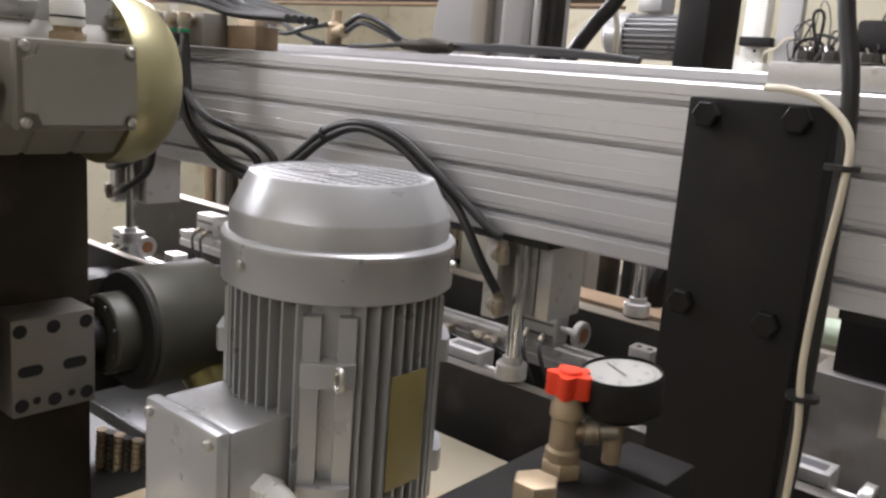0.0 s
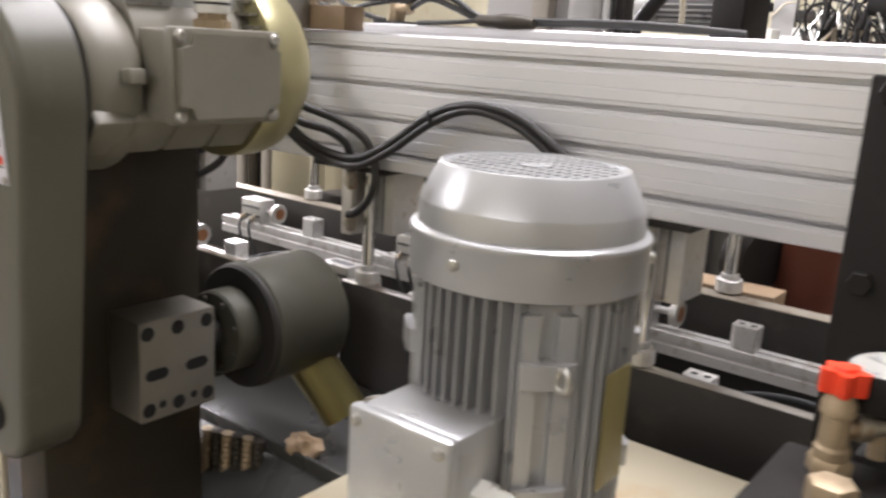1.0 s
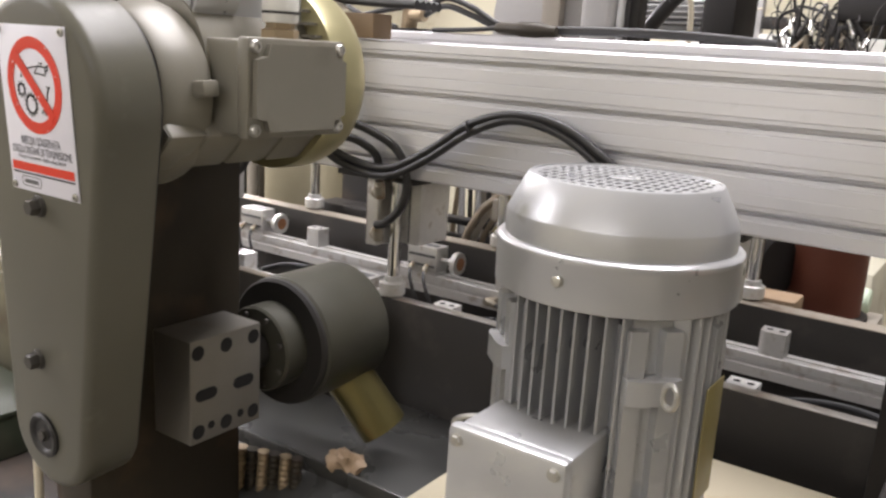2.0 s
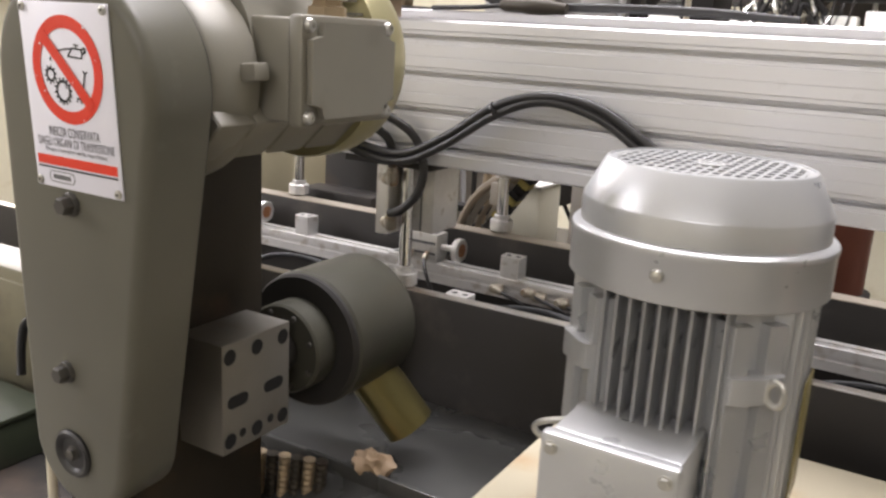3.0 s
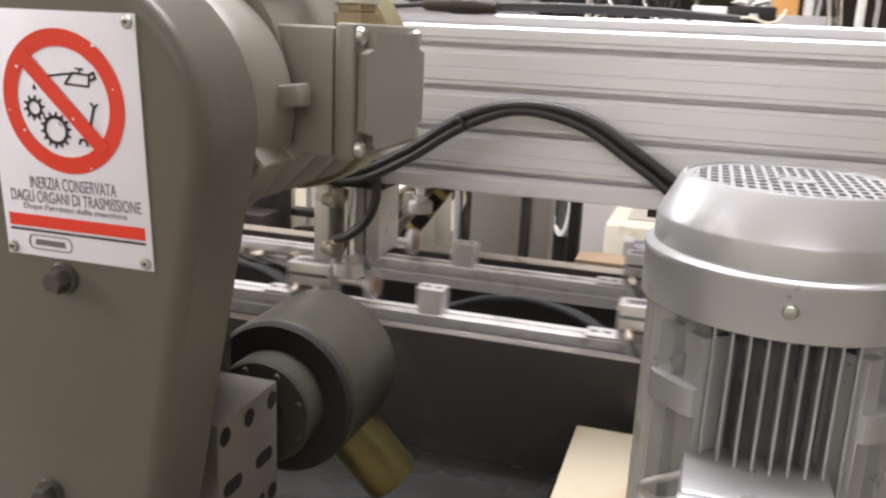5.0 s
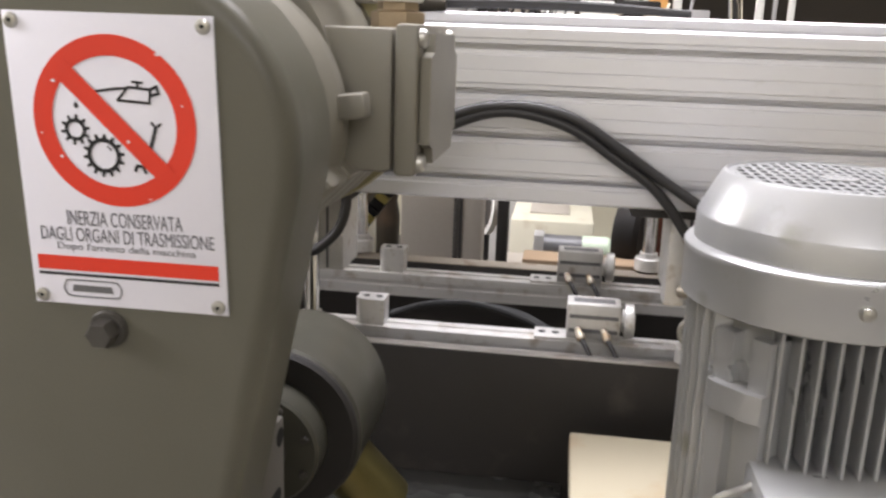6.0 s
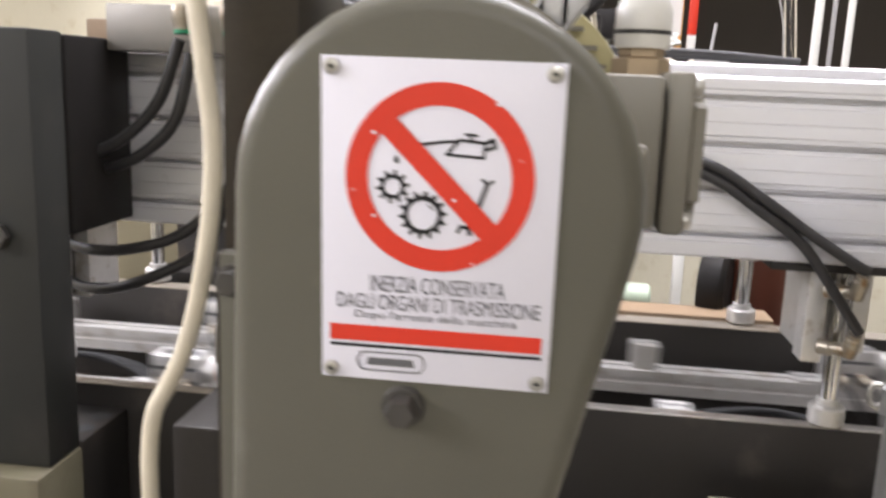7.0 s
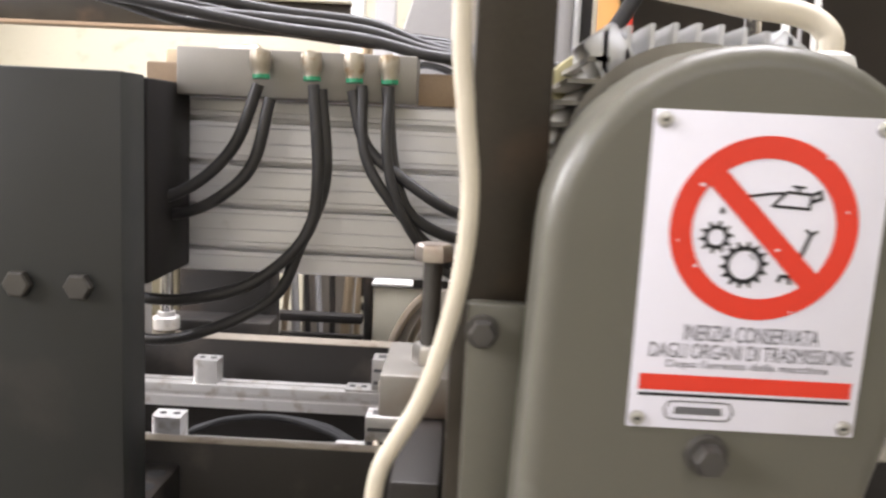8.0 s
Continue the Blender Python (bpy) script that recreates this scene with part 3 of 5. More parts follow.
part("bracket_nut", hexbolt((-1.404, 0.425, 1.331), (0, -1, 0), 0.009, 0.012), BOLT_DARK, head)
part("rear_block", box(-1.463, -1.427, 0.455, 0.72, 0.95, 1.212, 0.003), PLATE, head)
part("under_block", box(-1.460, -1.427, 0.46, 0.72, 0.4, 0.949, 0.003), BROWN, head)
part("clamp_bar", box(-1.484, -1.417, 0.585, 0.70, 1.2125, 1.250, 0.003), BLOCK, head)
stud = rod((-1.444, 0.632, 1.25), (-1.444, 0.632, 1.352), 0.0085, 14)
part("clamp_stud", stud, BOLT_DARK, head)
part("clamp_nut", lathe([(0.017, 0), (0.017, 0.012), (0.015, 0.015)], (-1.444, 0.632, 1.343), (0, 0, 1), 6), STEEL, head)
part("clamp_nut", lathe([(0.016, 0), (0.016, 0.014), (0.014, 0.017)], (-1.444, 0.632, 1.250), (0, 0, 1), 6), STEEL, head)
blk = thing("drilled_block", "grey machined steel block with two rows of counterbored holes and slots", "block")
part("block", box(-1.40, -1.273, 0.548, 0.675, 0.925, 1.076, 0.003), BLOCK, blk)
for y, z in ((0.561, 1.058), (0.610, 1.058), (0.660, 1.058), (0.561, 0.943), (0.610, 0.943), (0.660, 0.943)):
    part("socket", lathe([(0.0095, 0), (0.0105, 0.0006), (0.0, 0.0007)], (-1.273, y, z), (1, 0, 0), 20), SOCKET, blk)
for y in (0.583, 0.636):
    part("socket", lathe([(0.0055, 0), (0.006, 0.0006), (0.0, 0.0007)], (-1.273, y, 0.947), (1, 0, 0), 16), SOCKET, blk)
for y in (0.575, 0.642):
    o = hull2((y - 0.01, 0.995), 0.0085, (y + 0.01, 0.995), 0.0085, 10)
    part("slot", prism(o, -1.2735, -1.2722, "x"), SOCKET, blk)

spindle = thing("spindle_housing", "satin dark grey cylindrical spindle housing with a slanted chip spout", "spindle")
sp = (-1.31, 0.0, 1.018)
part("housing", lathe([(0.079, 0.752), (0.098, 0.752), (0.102, 0.757), (0.102, 0.893), (0.099, 0.898), (0.0, 0.898)], sp, (0, 1, 0), 56, caps=False), SPIN, spindle)
part("front_ring", lathe([(0.058, 0.742), (0.096, 0.742), (0.1, 0.7465), (0.1, 0.7515), (0.058, 0.7515), (0.058, 0.742)], sp, (0, 1, 0), 56, caps=False), DARK, spindle, "dark end ring")
fl = part("flange", lathe([(0.04, 0.70), (0.063, 0.70), (0.066, 0.704), (0.066, 0.765)], sp, (0, 1, 0), 48), SPIN, spindle)
for a in range(20, 380, 45):
    part("screw", lathe([(0.0045, 0), (0.0045, 0.003), (0.003, 0.0045)], (sp[0] + 0.055 * math.cos(radians(a)), 0.70, sp[2] + 0.055 * math.sin(radians(a))), (0, -1, 0), 10), BOLT_DARK, fl)
part("nose", rod((sp[0], 0.60, sp[2]), (sp[0], 0.705, sp[2]), 0.03, 28), DARK, spindle)
part("spout", lathe([(0.041, 0), (0.041, 0.202), (0.036, 0.202), (0.036, 0.06)], (-1.321, 0.842, 1.013), (0.104, 0.05, -0.15), 32), OLIVE, spindle, "olive bronze spout tube")

# below the spindle
cond = thing("flexible_conduits", "row of brownish flexible conduits under the spindle", "conduit")
for k in range(6):
    x = -1.405 + k * 0.0195
    prof = []
    for i in range(26):
        prof += [(0.0085, i * 0.01), (0.0105, i * 0.01 + 0.005)]
    part("conduit", lathe(prof, (x, 0.74 + 0.006 * k, 0.56), (0.06, 0.02, 1), 10), BROWN if k % 2 else BRASS_DULL, cond)
part("bar", box(-1.46, -1.20, 0.715, 0.785, 0.54, 0.56, 0.003), DARK, cond)
part("leg", box(-1.44, -1.40, 0.72, 0.76, 0.0, 0.539, 0.003), DARK, cond)
rag = thing("oily_rag", "crumpled tan oily rag on the tray edge", "rag")
rb = bmesh.new()
bmesh.ops.create_icosphere(rb, subdivisions=3, radius=1.0)
for v in rb.verts:
    n = noise.noise(v.co * 2.1) * 0.5 + noise.noise(v.co * 5.0) * 0.2
    v.co = Vector((-1.225, 0.815, 0.812)) + Vector((v.co.x * 0.034, v.co.y * 0.022, v.co.z * 0.024)) * (1 + n)
part("cloth", rb, TAN, rag)


# ---- the warning plate ----
SX, SZ, SY = -1.2595, 1.3885, GY
sign = thing("warning_plate", "white metal warning plate, red prohibition ring, screwed to the guard", "sign")
part("plate", box(SX - 0.0655, SX + 0.0655, SY - 0.0016, SY - 0.0001, SZ - 0.0927, SZ + 0.0905, 0.0005), SIGN_WHITE, sign)
F0 = SY - 0.0017


def flat(outlines, level, thick=0.0002, scale=1.0, ox=0.0, oz=0.0):
    bm = bmesh.new()
    y = F0 - level * 0.0002
    for o in outlines:
        prism([(SX + ox + scale * u, SZ + oz + scale * v) for u, v in o], y - thick, y, "y", bm=bm)
    return bm


def stroke(pts, w):
    out = []
    for (x0, z0), (x1, z1) in zip(pts, pts[1:]):
        d = Vector((x1 - x0, z1 - z0))
        d.normalize()
        n = Vector((-d.y, d.x)) * w / 2
        e = d * w * 0.35
        out.append([(x0 - e.x + n.x, z0 - e.y + n.y), (x1 + e.x + n.x, z1 + e.y + n.y), (x1 + e.x - n.x, z1 + e.y - n.y), (x0 - e.x - n.x, z0 - e.y - n.y)])
    return out


CX, CZ = 0.0, 0.0269
ringbm = lathe([(0.0395, 0.0), (0.0518, 0.0), (0.0518, 0.0003), (0.0395, 0.0003), (0.0395, 0.0)], (SX + CX, F0 - 0.0003, SZ + CZ), (0, -1, 0), 72, caps=False)
part("prohibition_ring", ringbm, SIGN_RED, sign, "red ring")
part("prohibition_bar", flat(stroke([(CX - 0.0298, CZ + 0.0298), (CX + 0.0298, CZ - 0.0298)], 0.0118), 4), SIGN_RED, sign, "red diagonal bar")


def gear(cx, cz, r, n, w):
    """Toothed rim as one closed band: teeth of even width on the outside, a round bore inside."""
    rim, m = [], n * 8
    for k in range(m):
        a = 2 * math.pi * k / m
        ro = r + 0.0026 if k % 8 in (1, 2, 3) else r
        rim.append((cx + ro * math.cos(a), cz + ro * math.sin(a), cx + (r - w) * math.cos(a), cz + (r - w) * math.sin(a)))
    return rim


def gear_mesh(cx, cz, r, n, w, oz):
    bm, y = bmesh.new(), F0 - 0.0002
    rings = [[bm.verts.new((SX + p[i], y - d, SZ + oz + p[i + 1])) for p in gear(cx, cz, r, n, w)] for i, d in ((0, 0.0), (0, 0.0002), (2, 0.0002), (2, 0.0))]
    for u, v in zip(rings, rings[1:] + rings[:1]):
        for k in range(len(u)):
            j = (k + 1) % len(u)
            bm.faces.new((u[k], u[j], v[j], v[k]))
    return bm


part("gear_symbol", gear_mesh(-0.0255, 0.0225, 0.0068, 10, 0.0022, -0.001), SIGN_BLACK, sign)
part("gear_symbol", gear_mesh(-0.0085, 0.0075, 0.0108, 14, 0.0026, -0.001), SIGN_BLACK, sign)
part("gear_shine", flat(stroke([(-0.0055, 0.0135), (-0.0032, 0.0108)], 0.0008), 1, oz=-0.001), SIGN_BLACK, sign)
part("oil_can_symbol", flat(stroke([(0.0035, 0.0415), (0.0235, 0.0405), (0.0245, 0.0485), (0.0105, 0.0495), (0.0035, 0.0415)], 0.0016) + stroke([(0.0105, 0.0488), (0.002, 0.0482), (-0.010, 0.0462)], 0.0016)
     + stroke([(0.0165, 0.0492), (0.0168, 0.0525)], 0.0014) + stroke([(0.0135, 0.0527), (0.0198, 0.0523)], 0.0014) + stroke([(0.0245, 0.0485), (0.0285, 0.0505), (0.0295, 0.0465), (0.0248, 0.0448)], 0.0018), 1, oz=-0.001), SIGN_BLACK, sign)
part("oil_drop_symbol", flat([[(-0.0238, 0.0402), (-0.0222, 0.0372), (-0.0226, 0.0358), (-0.0242, 0.0356), (-0.0252, 0.0368)]], 1, oz=-0.001), SIGN_BLACK, sign)
part("spanner_symbol", flat(stroke([(0.0262, 0.0262), (0.0205, 0.0085), (0.0165, 0.002)], 0.0022) + stroke([(0.0262, 0.0262), (0.0238, 0.0288)], 0.0016) + stroke([(0.0262, 0.0262), (0.0292, 0.0282)], 0.0016)
     + stroke([(0.0165, 0.002), (0.0125, 0.0022), (0.0112, -0.0008)], 0.002) + stroke([(0.0165, 0.002), (0.0178, -0.0018)], 0.002), 1, oz=-0.001), SIGN_BLACK, sign)
part("red_band", flat([[(-0.0605, -0.0693), (0.0605, -0.0693), (0.0605, -0.0597), (-0.0605, -0.0597)]], 1), SIGN_RED, sign, "red band")
part("black_rule", flat([[(-0.0605, -0.0729), (0.0605, -0.0729), (0.0605, -0.0711), (-0.0605, -0.0711)]], 1), SIGN_BLACK, sign)
oval = [(-0.0248 + 0.0195 * c + (0.0 if c == 0 else 0), -0.0812 + 0.0055 * s_) for c, s_ in ((1, 0.2), (0.9, 0.9), (0.7, 1), (-0.7, 1), (-0.9, 0.9), (-1, 0.2), (-1, -0.2), (-0.9, -0.9), (-0.7, -1), (0.7, -1), (0.9, -0.9), (1, -0.2))]
part("maker_badge", flat(stroke(oval + oval[:1], 0.0009) + [[(-0.039, -0.0835), (-0.011, -0.0835), (-0.012, -0.0790), (-0.038, -0.0790)]], 1), SILVER_DARK, sign, "grey outlined badge")


def lettering(words, cx, cz, height, width, mat):
    cu = bpy.data.curves.new("words", "FONT")
    cu.body, cu.size, cu.align_x, cu.align_y = words, height * 1.35, "CENTER", "CENTER"
    cu.extrude = 0.00008
    tmp = bpy.data.objects.new("words", cu)
    scene.collection.objects.link(tmp)
    bpy.context.view_layer.update()
    me = bpy.data.meshes.new_from_object(tmp.evaluated_get(bpy.context.evaluated_depsgraph_get()))
    bpy.data.objects.remove(tmp)
    xs = [v.co.x for v in me.vertices]
    k = width / (max(xs) - min(xs))
    me.transform(Matrix.Translation((SX + cx, F0 - 0.0002, SZ + cz)) @ Matrix.Rotation(radians(90), 4, "X") @ Matrix.Diagonal((k, 1, 1, 1)))
    me.materials.clear()
    me.materials.append(mat)
    return part("lettering", me, mat, sign, "grey capital letters")


LETTER = material("letter_grey", (0.13, 0.13, 0.15), 0.5)
lettering("INERZIA CONSERVATA", 0.0004, -0.0347, 0.0100, 0.076, LETTER)
lettering("DAGLI ORGANI DI TRASMISSIONE", 0.001, -0.0456, 0.0094, 0.115, LETTER)
lettering("Dopo l'arresto della macchina", 0.0, -0.0532, 0.0046, 0.092, LETTER)
for u in (-0.0598, 0.0592):
    for v in (0.0848, -0.087):
        s = lathe([(0.0046, 0), (0.0046, 0.0008), (0.0038, 0.0022), (0.0022, 0.0026), (0.0022, 0.0016), (0.0, 0.0016)], (SX + u, F0, SZ + v), (0, -1, 0), 18)
        sc = part("screw", s, ZINC, sign, "round-headed screw")
        part("screw_recess", lathe([(0.0013, 0), (0.0013, 0.0003), (0, 0.0003)], (SX + u, F0 - 0.0017, SZ + v), (0, -1, 0), 6), SOCKET, sc)
# chips in the red paint
random.seed(21)
for u, v, r in ((-0.036, 0.0235, 0.0017), (-0.004, 0.0385, 0.0011), (0.031, 0.0415, 0.0016), (-0.0355, -0.022, 0.0014), (0.0085, -0.011, 0.0013), (-0.047, -0.008, 0.0008), (0.044, 0.012, 0.0008), (0.02, -0.046, 0.0009)):
    o = [(CX + u + r * random.uniform(0.5, 1.3) * math.cos(a), CZ + v + r * random.uniform(0.4, 0.9) * math.sin(a)) for a in [k * math.pi / 4 for k in range(8)]]
    part("paint_chip", flat([o], 6), SIGN_WHITE, sign)
sign.matrix_world = LEAN @ Matrix.Translation((SX, SY, SZ)) @ Matrix.Scale(0.965, 4) @ Matrix.Translation((-SX, -SY, -SZ))


# ---- transfer rails with locating blocks and clamp cylinders; both rails lift and shift together ----
PITCH, HOME = 0.579, -1.304
plungers = []


def rail_profile(y0, z1, w=0.045, h=0.045):
    y1, c = y0 + w, y0 + w / 2
    return [(y0, z1 - h), (y0, z1 - 0.026), (y0 + 0.004, z1 - 0.024), (y0 + 0.004, z1 - 0.018), (y0, z1 - 0.016), (y0, z1 - 0.001), (y0 + 0.001, z1), (c - 0.005, z1), (c - 0.005, z1 - 0.006),
            (c + 0.005, z1 - 0.006), (c + 0.005, z1), (y1 - 0.001, z1), (y1, z1 - 0.001), (y1, z1 - h)]


def locating_block(parent, x, y, z0, z1):
    w, d = 0.024, 0.02
    o = [(x - w, y + d), (x - w, y - d + 0.010), (x - w + 0.006, y - d + 0.003), (x - w + 0.014, y - d), (x + w, y - d), (x + w, y + d)]
    b = part("locating_block", prism(o, z0, z1, "z"), ALU_CAST, parent, "machined aluminium block with two holes")
    for u in (-0.010, 0.012):
        part("bolt_hole", lathe([(0.0058, 0), (0.0062, 0.0003), (0.0, 0.0004)], (x + u, y + 0.002, z1), (0, 0, 1), 16), SOCKET, b)
    return b


def clamp_unit(parent, x, y, z0, z1, front_side):
    """Small pneumatic clamp: foot plate, slotted body, disc at its end and two elbow fittings."""
    body = part("clamp_cylinder", box(x, x + 0.083, y - 0.024, y + 0.024, z0 + 0.006, z1, 0.002), ALU_CAST, parent, "small aluminium pneumatic clamp cylinder")
    part("foot_plate", box(x - 0.05, x + 0.083, y - 0.022, y + 0.022, z0, z0 + 0.0055, 0.001), ALU_CAST, body)
    for u in (-0.038, -0.016):
        part("bolt_hole", lathe([(0.006, 0), (0.006, 0.0004), (0.0, 0.0005)], (x + u, y, z0 + 0.0055), (0, 0, 1), 14), SOCKET, body)
    # thin dark strips put the shade of grooves and a recess into colour
    for zz in (0.32, 0.68):
        h = z0 + (z1 - z0) * zz
        part("groove", box(x + 0.004, x + 0.079, y - 0.0246, y - 0.0241, h - 0.003, h + 0.003), SILVER_DARK, body)
    part("top_recess", box(x + 0.010, x + 0.074, y - 0.011, y + 0.011, z1, z1 + 0.0004), SILVER_DARK, body)
    c = (x + 0.083, y, (z0 + z1) / 2 + 0.002)
    cap = part("plunger", lathe([(0.007, -0.075), (0.007, 0.003), (0.018, 0.003), (0.018, 0.006), (0.026, 0.007), (0.027, 0.009), (0.027, 0.02), (0.025, 0.022), (0.016, 0.022), (0.014, 0.02), (0, 0.02)], c, (1, 0, 0), 24), ALU_CAST, body, "plunger with a round pressure pad")
    face = part("brass_face", lathe([(0.015, 0.0205), (0.015, 0.0225), (0.006, 0.0226), (0.006, 0.021), (0, 0.021)], c, (1, 0, 0), 20), COPPERED, body, "copper coloured face")
    plungers.extend((cap, face))
    if front_side:
        for u in (0.018, 0.058):
            f = lathe([(0.006, 0), (0.006, 0.012), (0.0075, 0.013), (0.0075, 0.022), (0.005, 0.026)], (x + u, y - 0.024, z0 + 0.022), (0.25, -0.85, -0.35), 12)
            part("elbow_fitting", f, FITTING, body)
            e = Vector((x + u, y - 0.024, z0 + 0.022)) + Vector((0.25, -0.85, -0.35)).normalized() * 0.024
            part("hose", tube([e, e + Vector((0.012, -0.016, -0.016)), e + Vector((0.03, -0.022, -0.05)), e + Vector((0.05, -0.018, -0.09))], 0.0042, 8), RUBBER, body)
    return body


def transfer_rail(y, ztop, btop, home, label, front_side):
    r = thing("transfer_rail", label, "rail", "transfer rails")
    part("extrusion", finish(prism(rail_profile(y - 0.0225, ztop), home - 0.93, 1.2, "x"), 20), ALU_WORN, r)
    for k in range(-1, 4):
        x = home + k * PITCH
        locating_block(r, x, y, ztop, btop)
        clamp_unit(r, x - 0.262, y, ztop, btop + 0.02, front_side)
    return r


rail_front = transfer_rail(1.185, 0.943, 0.986, HOME + 0.010, "slotted aluminium transfer rail with locating blocks, near row", True)
rail_back = transfer_rail(1.452, 0.957, 1.003, HOME - 0.009, "slotted aluminium transfer rail with locating blocks, far row", True)
for k in range(-1, 3):
    x = HOME + k * PITCH
    for j, r in enumerate((0.0055, 0.0055, 0.004)):
        o = 0.012 * j
        part("hose", tube([(x + 0.03, 1.225 + o, 0.94), (x + 0.09, 1.235 + o, 0.962 - 0.3 * o), (x + 0.17, 1.24 + o, 0.968 - 0.3 * o), (x + 0.25, 1.235 + o, 0.952), (x + 0.31, 1.215 + o, 0.93)], r, 8), DULL_HOSE, rail_front)

random.seed(9)
for k in (0,):
    # push-in fittings and short hoses on the near face of the far rail
    x0 = HOME + k * PITCH
    for u in (-0.02, 0.055, 0.085, 0.135, 0.215, 0.255):
        x, z = x0 + u + random.uniform(-0.006, 0.006), 0.936 + random.uniform(-0.005, 0.006)
        f = lathe([(0.008, 0), (0.008, 0.012), (0.0105, 0.013), (0.0105, 0.03), (0.007, 0.036)], (x, 1.429, z), (random.uniform(-0.3, 0.3), -1, 0.1), 10)
        lathe([(0.007, -0.012), (0.009, -0.01), (0.009, 0.014), (0.006, 0.018)], (x, 1.402, z + 0.002), (1, random.uniform(-0.4, 0.2), random.uniform(-0.3, 0.3)), 10, bm=f)
        part("hose_fitting", box(x - 0.012, x + 0.010, 1.404, 1.426, z - 0.009, z + 0.010, 0.003, bm=f), FITTING, rail_back, "nickel push-in fitting")
        part("hose", tube([(x + 0.014, 1.40, z), (x + 0.035, 1.392, z - 0.004), (x + 0.06, 1.395, z - 0.012), (x + 0.085, 1.405, z - 0.035)], 0.004, 8), RUBBER, rail_back)


# ---- press cylinders under the beam; their rods move ----
press_rods = []


def press_cylinder(x, y, zfoot, rod_r, foot_r, front):
    c = thing("press_cylinder", "grey pneumatic press cylinder hanging under the aluminium beam", "cylinder", "press cylinders")
    zb = 1.105 if front else 1.17
    if front:
        part("body", box(x - 0.048, x + 0.046, 1.132, 1.225, zb, 1.232, 0.004), ALU_CAST, c)
        part("side_plate", box(x - 0.052, x - 0.026, 1.09, 1.1315, zb - 0.004, 1.232, 0.001), ALU_CAST, c)
        # raised dark strips stand in for the shade in the grooves
        for u in (-0.02, 0.018):
            part("groove", box(x + u, x + u + 0.004, 1.1312, 1.1319, zb + 0.004, 1.23), SILVER_DARK, c)
        part("top_plate", box(x - 0.11, x + 0.075, 1.07, 1.25, 1.2325, 1.2445, 0.001), DARK, c)
        for zz in (1.205, 1.125):
            f = lathe([(0.011, 0), (0.011, 0.016), (0.009, 0.018), (0.009, 0.042)], (x - 0.03, 1.0895, zz), (0.7, -0.62, 0.1), 12)
            lathe([(0.0095, -0.008), (0.0105, -0.006), (0.0105, 0.018), (0.0085, 0.02), (0.0085, 0.026)], (x + 0.001, 1.0625, zz + 0.004), (0.1, -0.25, 0.9), 12, bm=f)
            part("elbow_fitting", f, FITTING, c)
    else:
        part("body", rod((x, y, zb), (x, y, 1.34), 0.03, 20), ALU_CAST, c)
        part("mount", box(x - 0.05, x + 0.05, 1.4805, y + 0.035, 1.3405, 1.36, 0.002), DARK, c)
        part("neck", rod((x, y, zb - 0.02), (x, y, zb), 0.02, 20), STEEL, c)
    r = part("piston_rod", lathe([(rod_r, 0.0), (rod_r, 0.225)], (0, 0, 0.02), seg=20), CHROME, c, "polished piston rod")
    part("press_foot", lathe([(foot_r - 0.002, 0), (foot_r, 0.002), (foot_r, 0.024), (foot_r - 0.002, 0.026), (rod_r + 0.004, 0.026), (rod_r + 0.004, 0.036), (rod_r, 0.037)], (0, 0, 0), seg=28), ALU_CAST, r)
    r.location = (x, y, zfoot)
    press_rods.append((r, x, y, zfoot))
    return c


for x in (-1.96, -1.375, -0.79, -0.205):
    press_cylinder(x, 1.115, 1.006, 0.012, 0.025, True)
for x in (-2.013, -1.405, -0.817, -0.23):
    press_cylinder(x, 1.57, 1.026, 0.0135, 0.0265, False)


def motions():
    """Rails: rise, shift one pitch, come down, go back. Plungers: out before the shift, in after it. Rods: lift off before the shift, press again after it."""
    lift = 0.065
    rows = [(0.0, 0, 0), (3.1, 0, 0), (3.2, 0, 0.045), (3.3, 0, lift), (4.2, 0, lift), (4.3, -0.018, lift), (4.4, -0.066, lift), (4.5, -0.130, lift), (4.7, -0.300, lift), (4.9, -0.470, lift),
            (5.0, -0.535, lift), (5.15, -PITCH, lift), (6.0, -PITCH, lift), (6.1, -PITCH, 0), (6.55, -PITCH, 0), (6.7, -0.53, 0), (6.85, -0.42, 0), (7.0, -0.275, 0), (7.15, -0.13, 0), (7.3, -0.025, 0), (7.4, 0, 0), (8.0, 0, 0)]
    for r in (rail_front, rail_back):
        walk(r, [(t, pose(dx, 0, dz)) for t, dx, dz in rows])
    for p in plungers:
        walk(p, [(t, pose(dx, 0, 0)) for t, dx in ((0.0, 0.03), (3.5, 0.03), (3.7, 0.05), (4.3, 0.055), (5.2, 0.055), (5.5, 0.0), (6.7, 0.0), (7.4, 0.012), (8.0, 0.012))])
    up = 0.068
    for r, x, y, z in press_rods:
        walk(r, [(t, pose(x, y, z + dz)) for t, dz in ((0.0, 0), (3.75, 0), (3.9, 0.02), (4.1, up), (4.2, up), (5.25, up), (5.5, 0), (8.0, 0))])


# ---- hoses, cables, manifold ----
def hose(name, pts, r, mat, label, category="hose", group="", n=8):
    return tagged(part(name, tube(pts, r, 12, n), mat), label, category, group)


BLACK_HOSE = "glossy black rubber air hose against the aluminium beam"
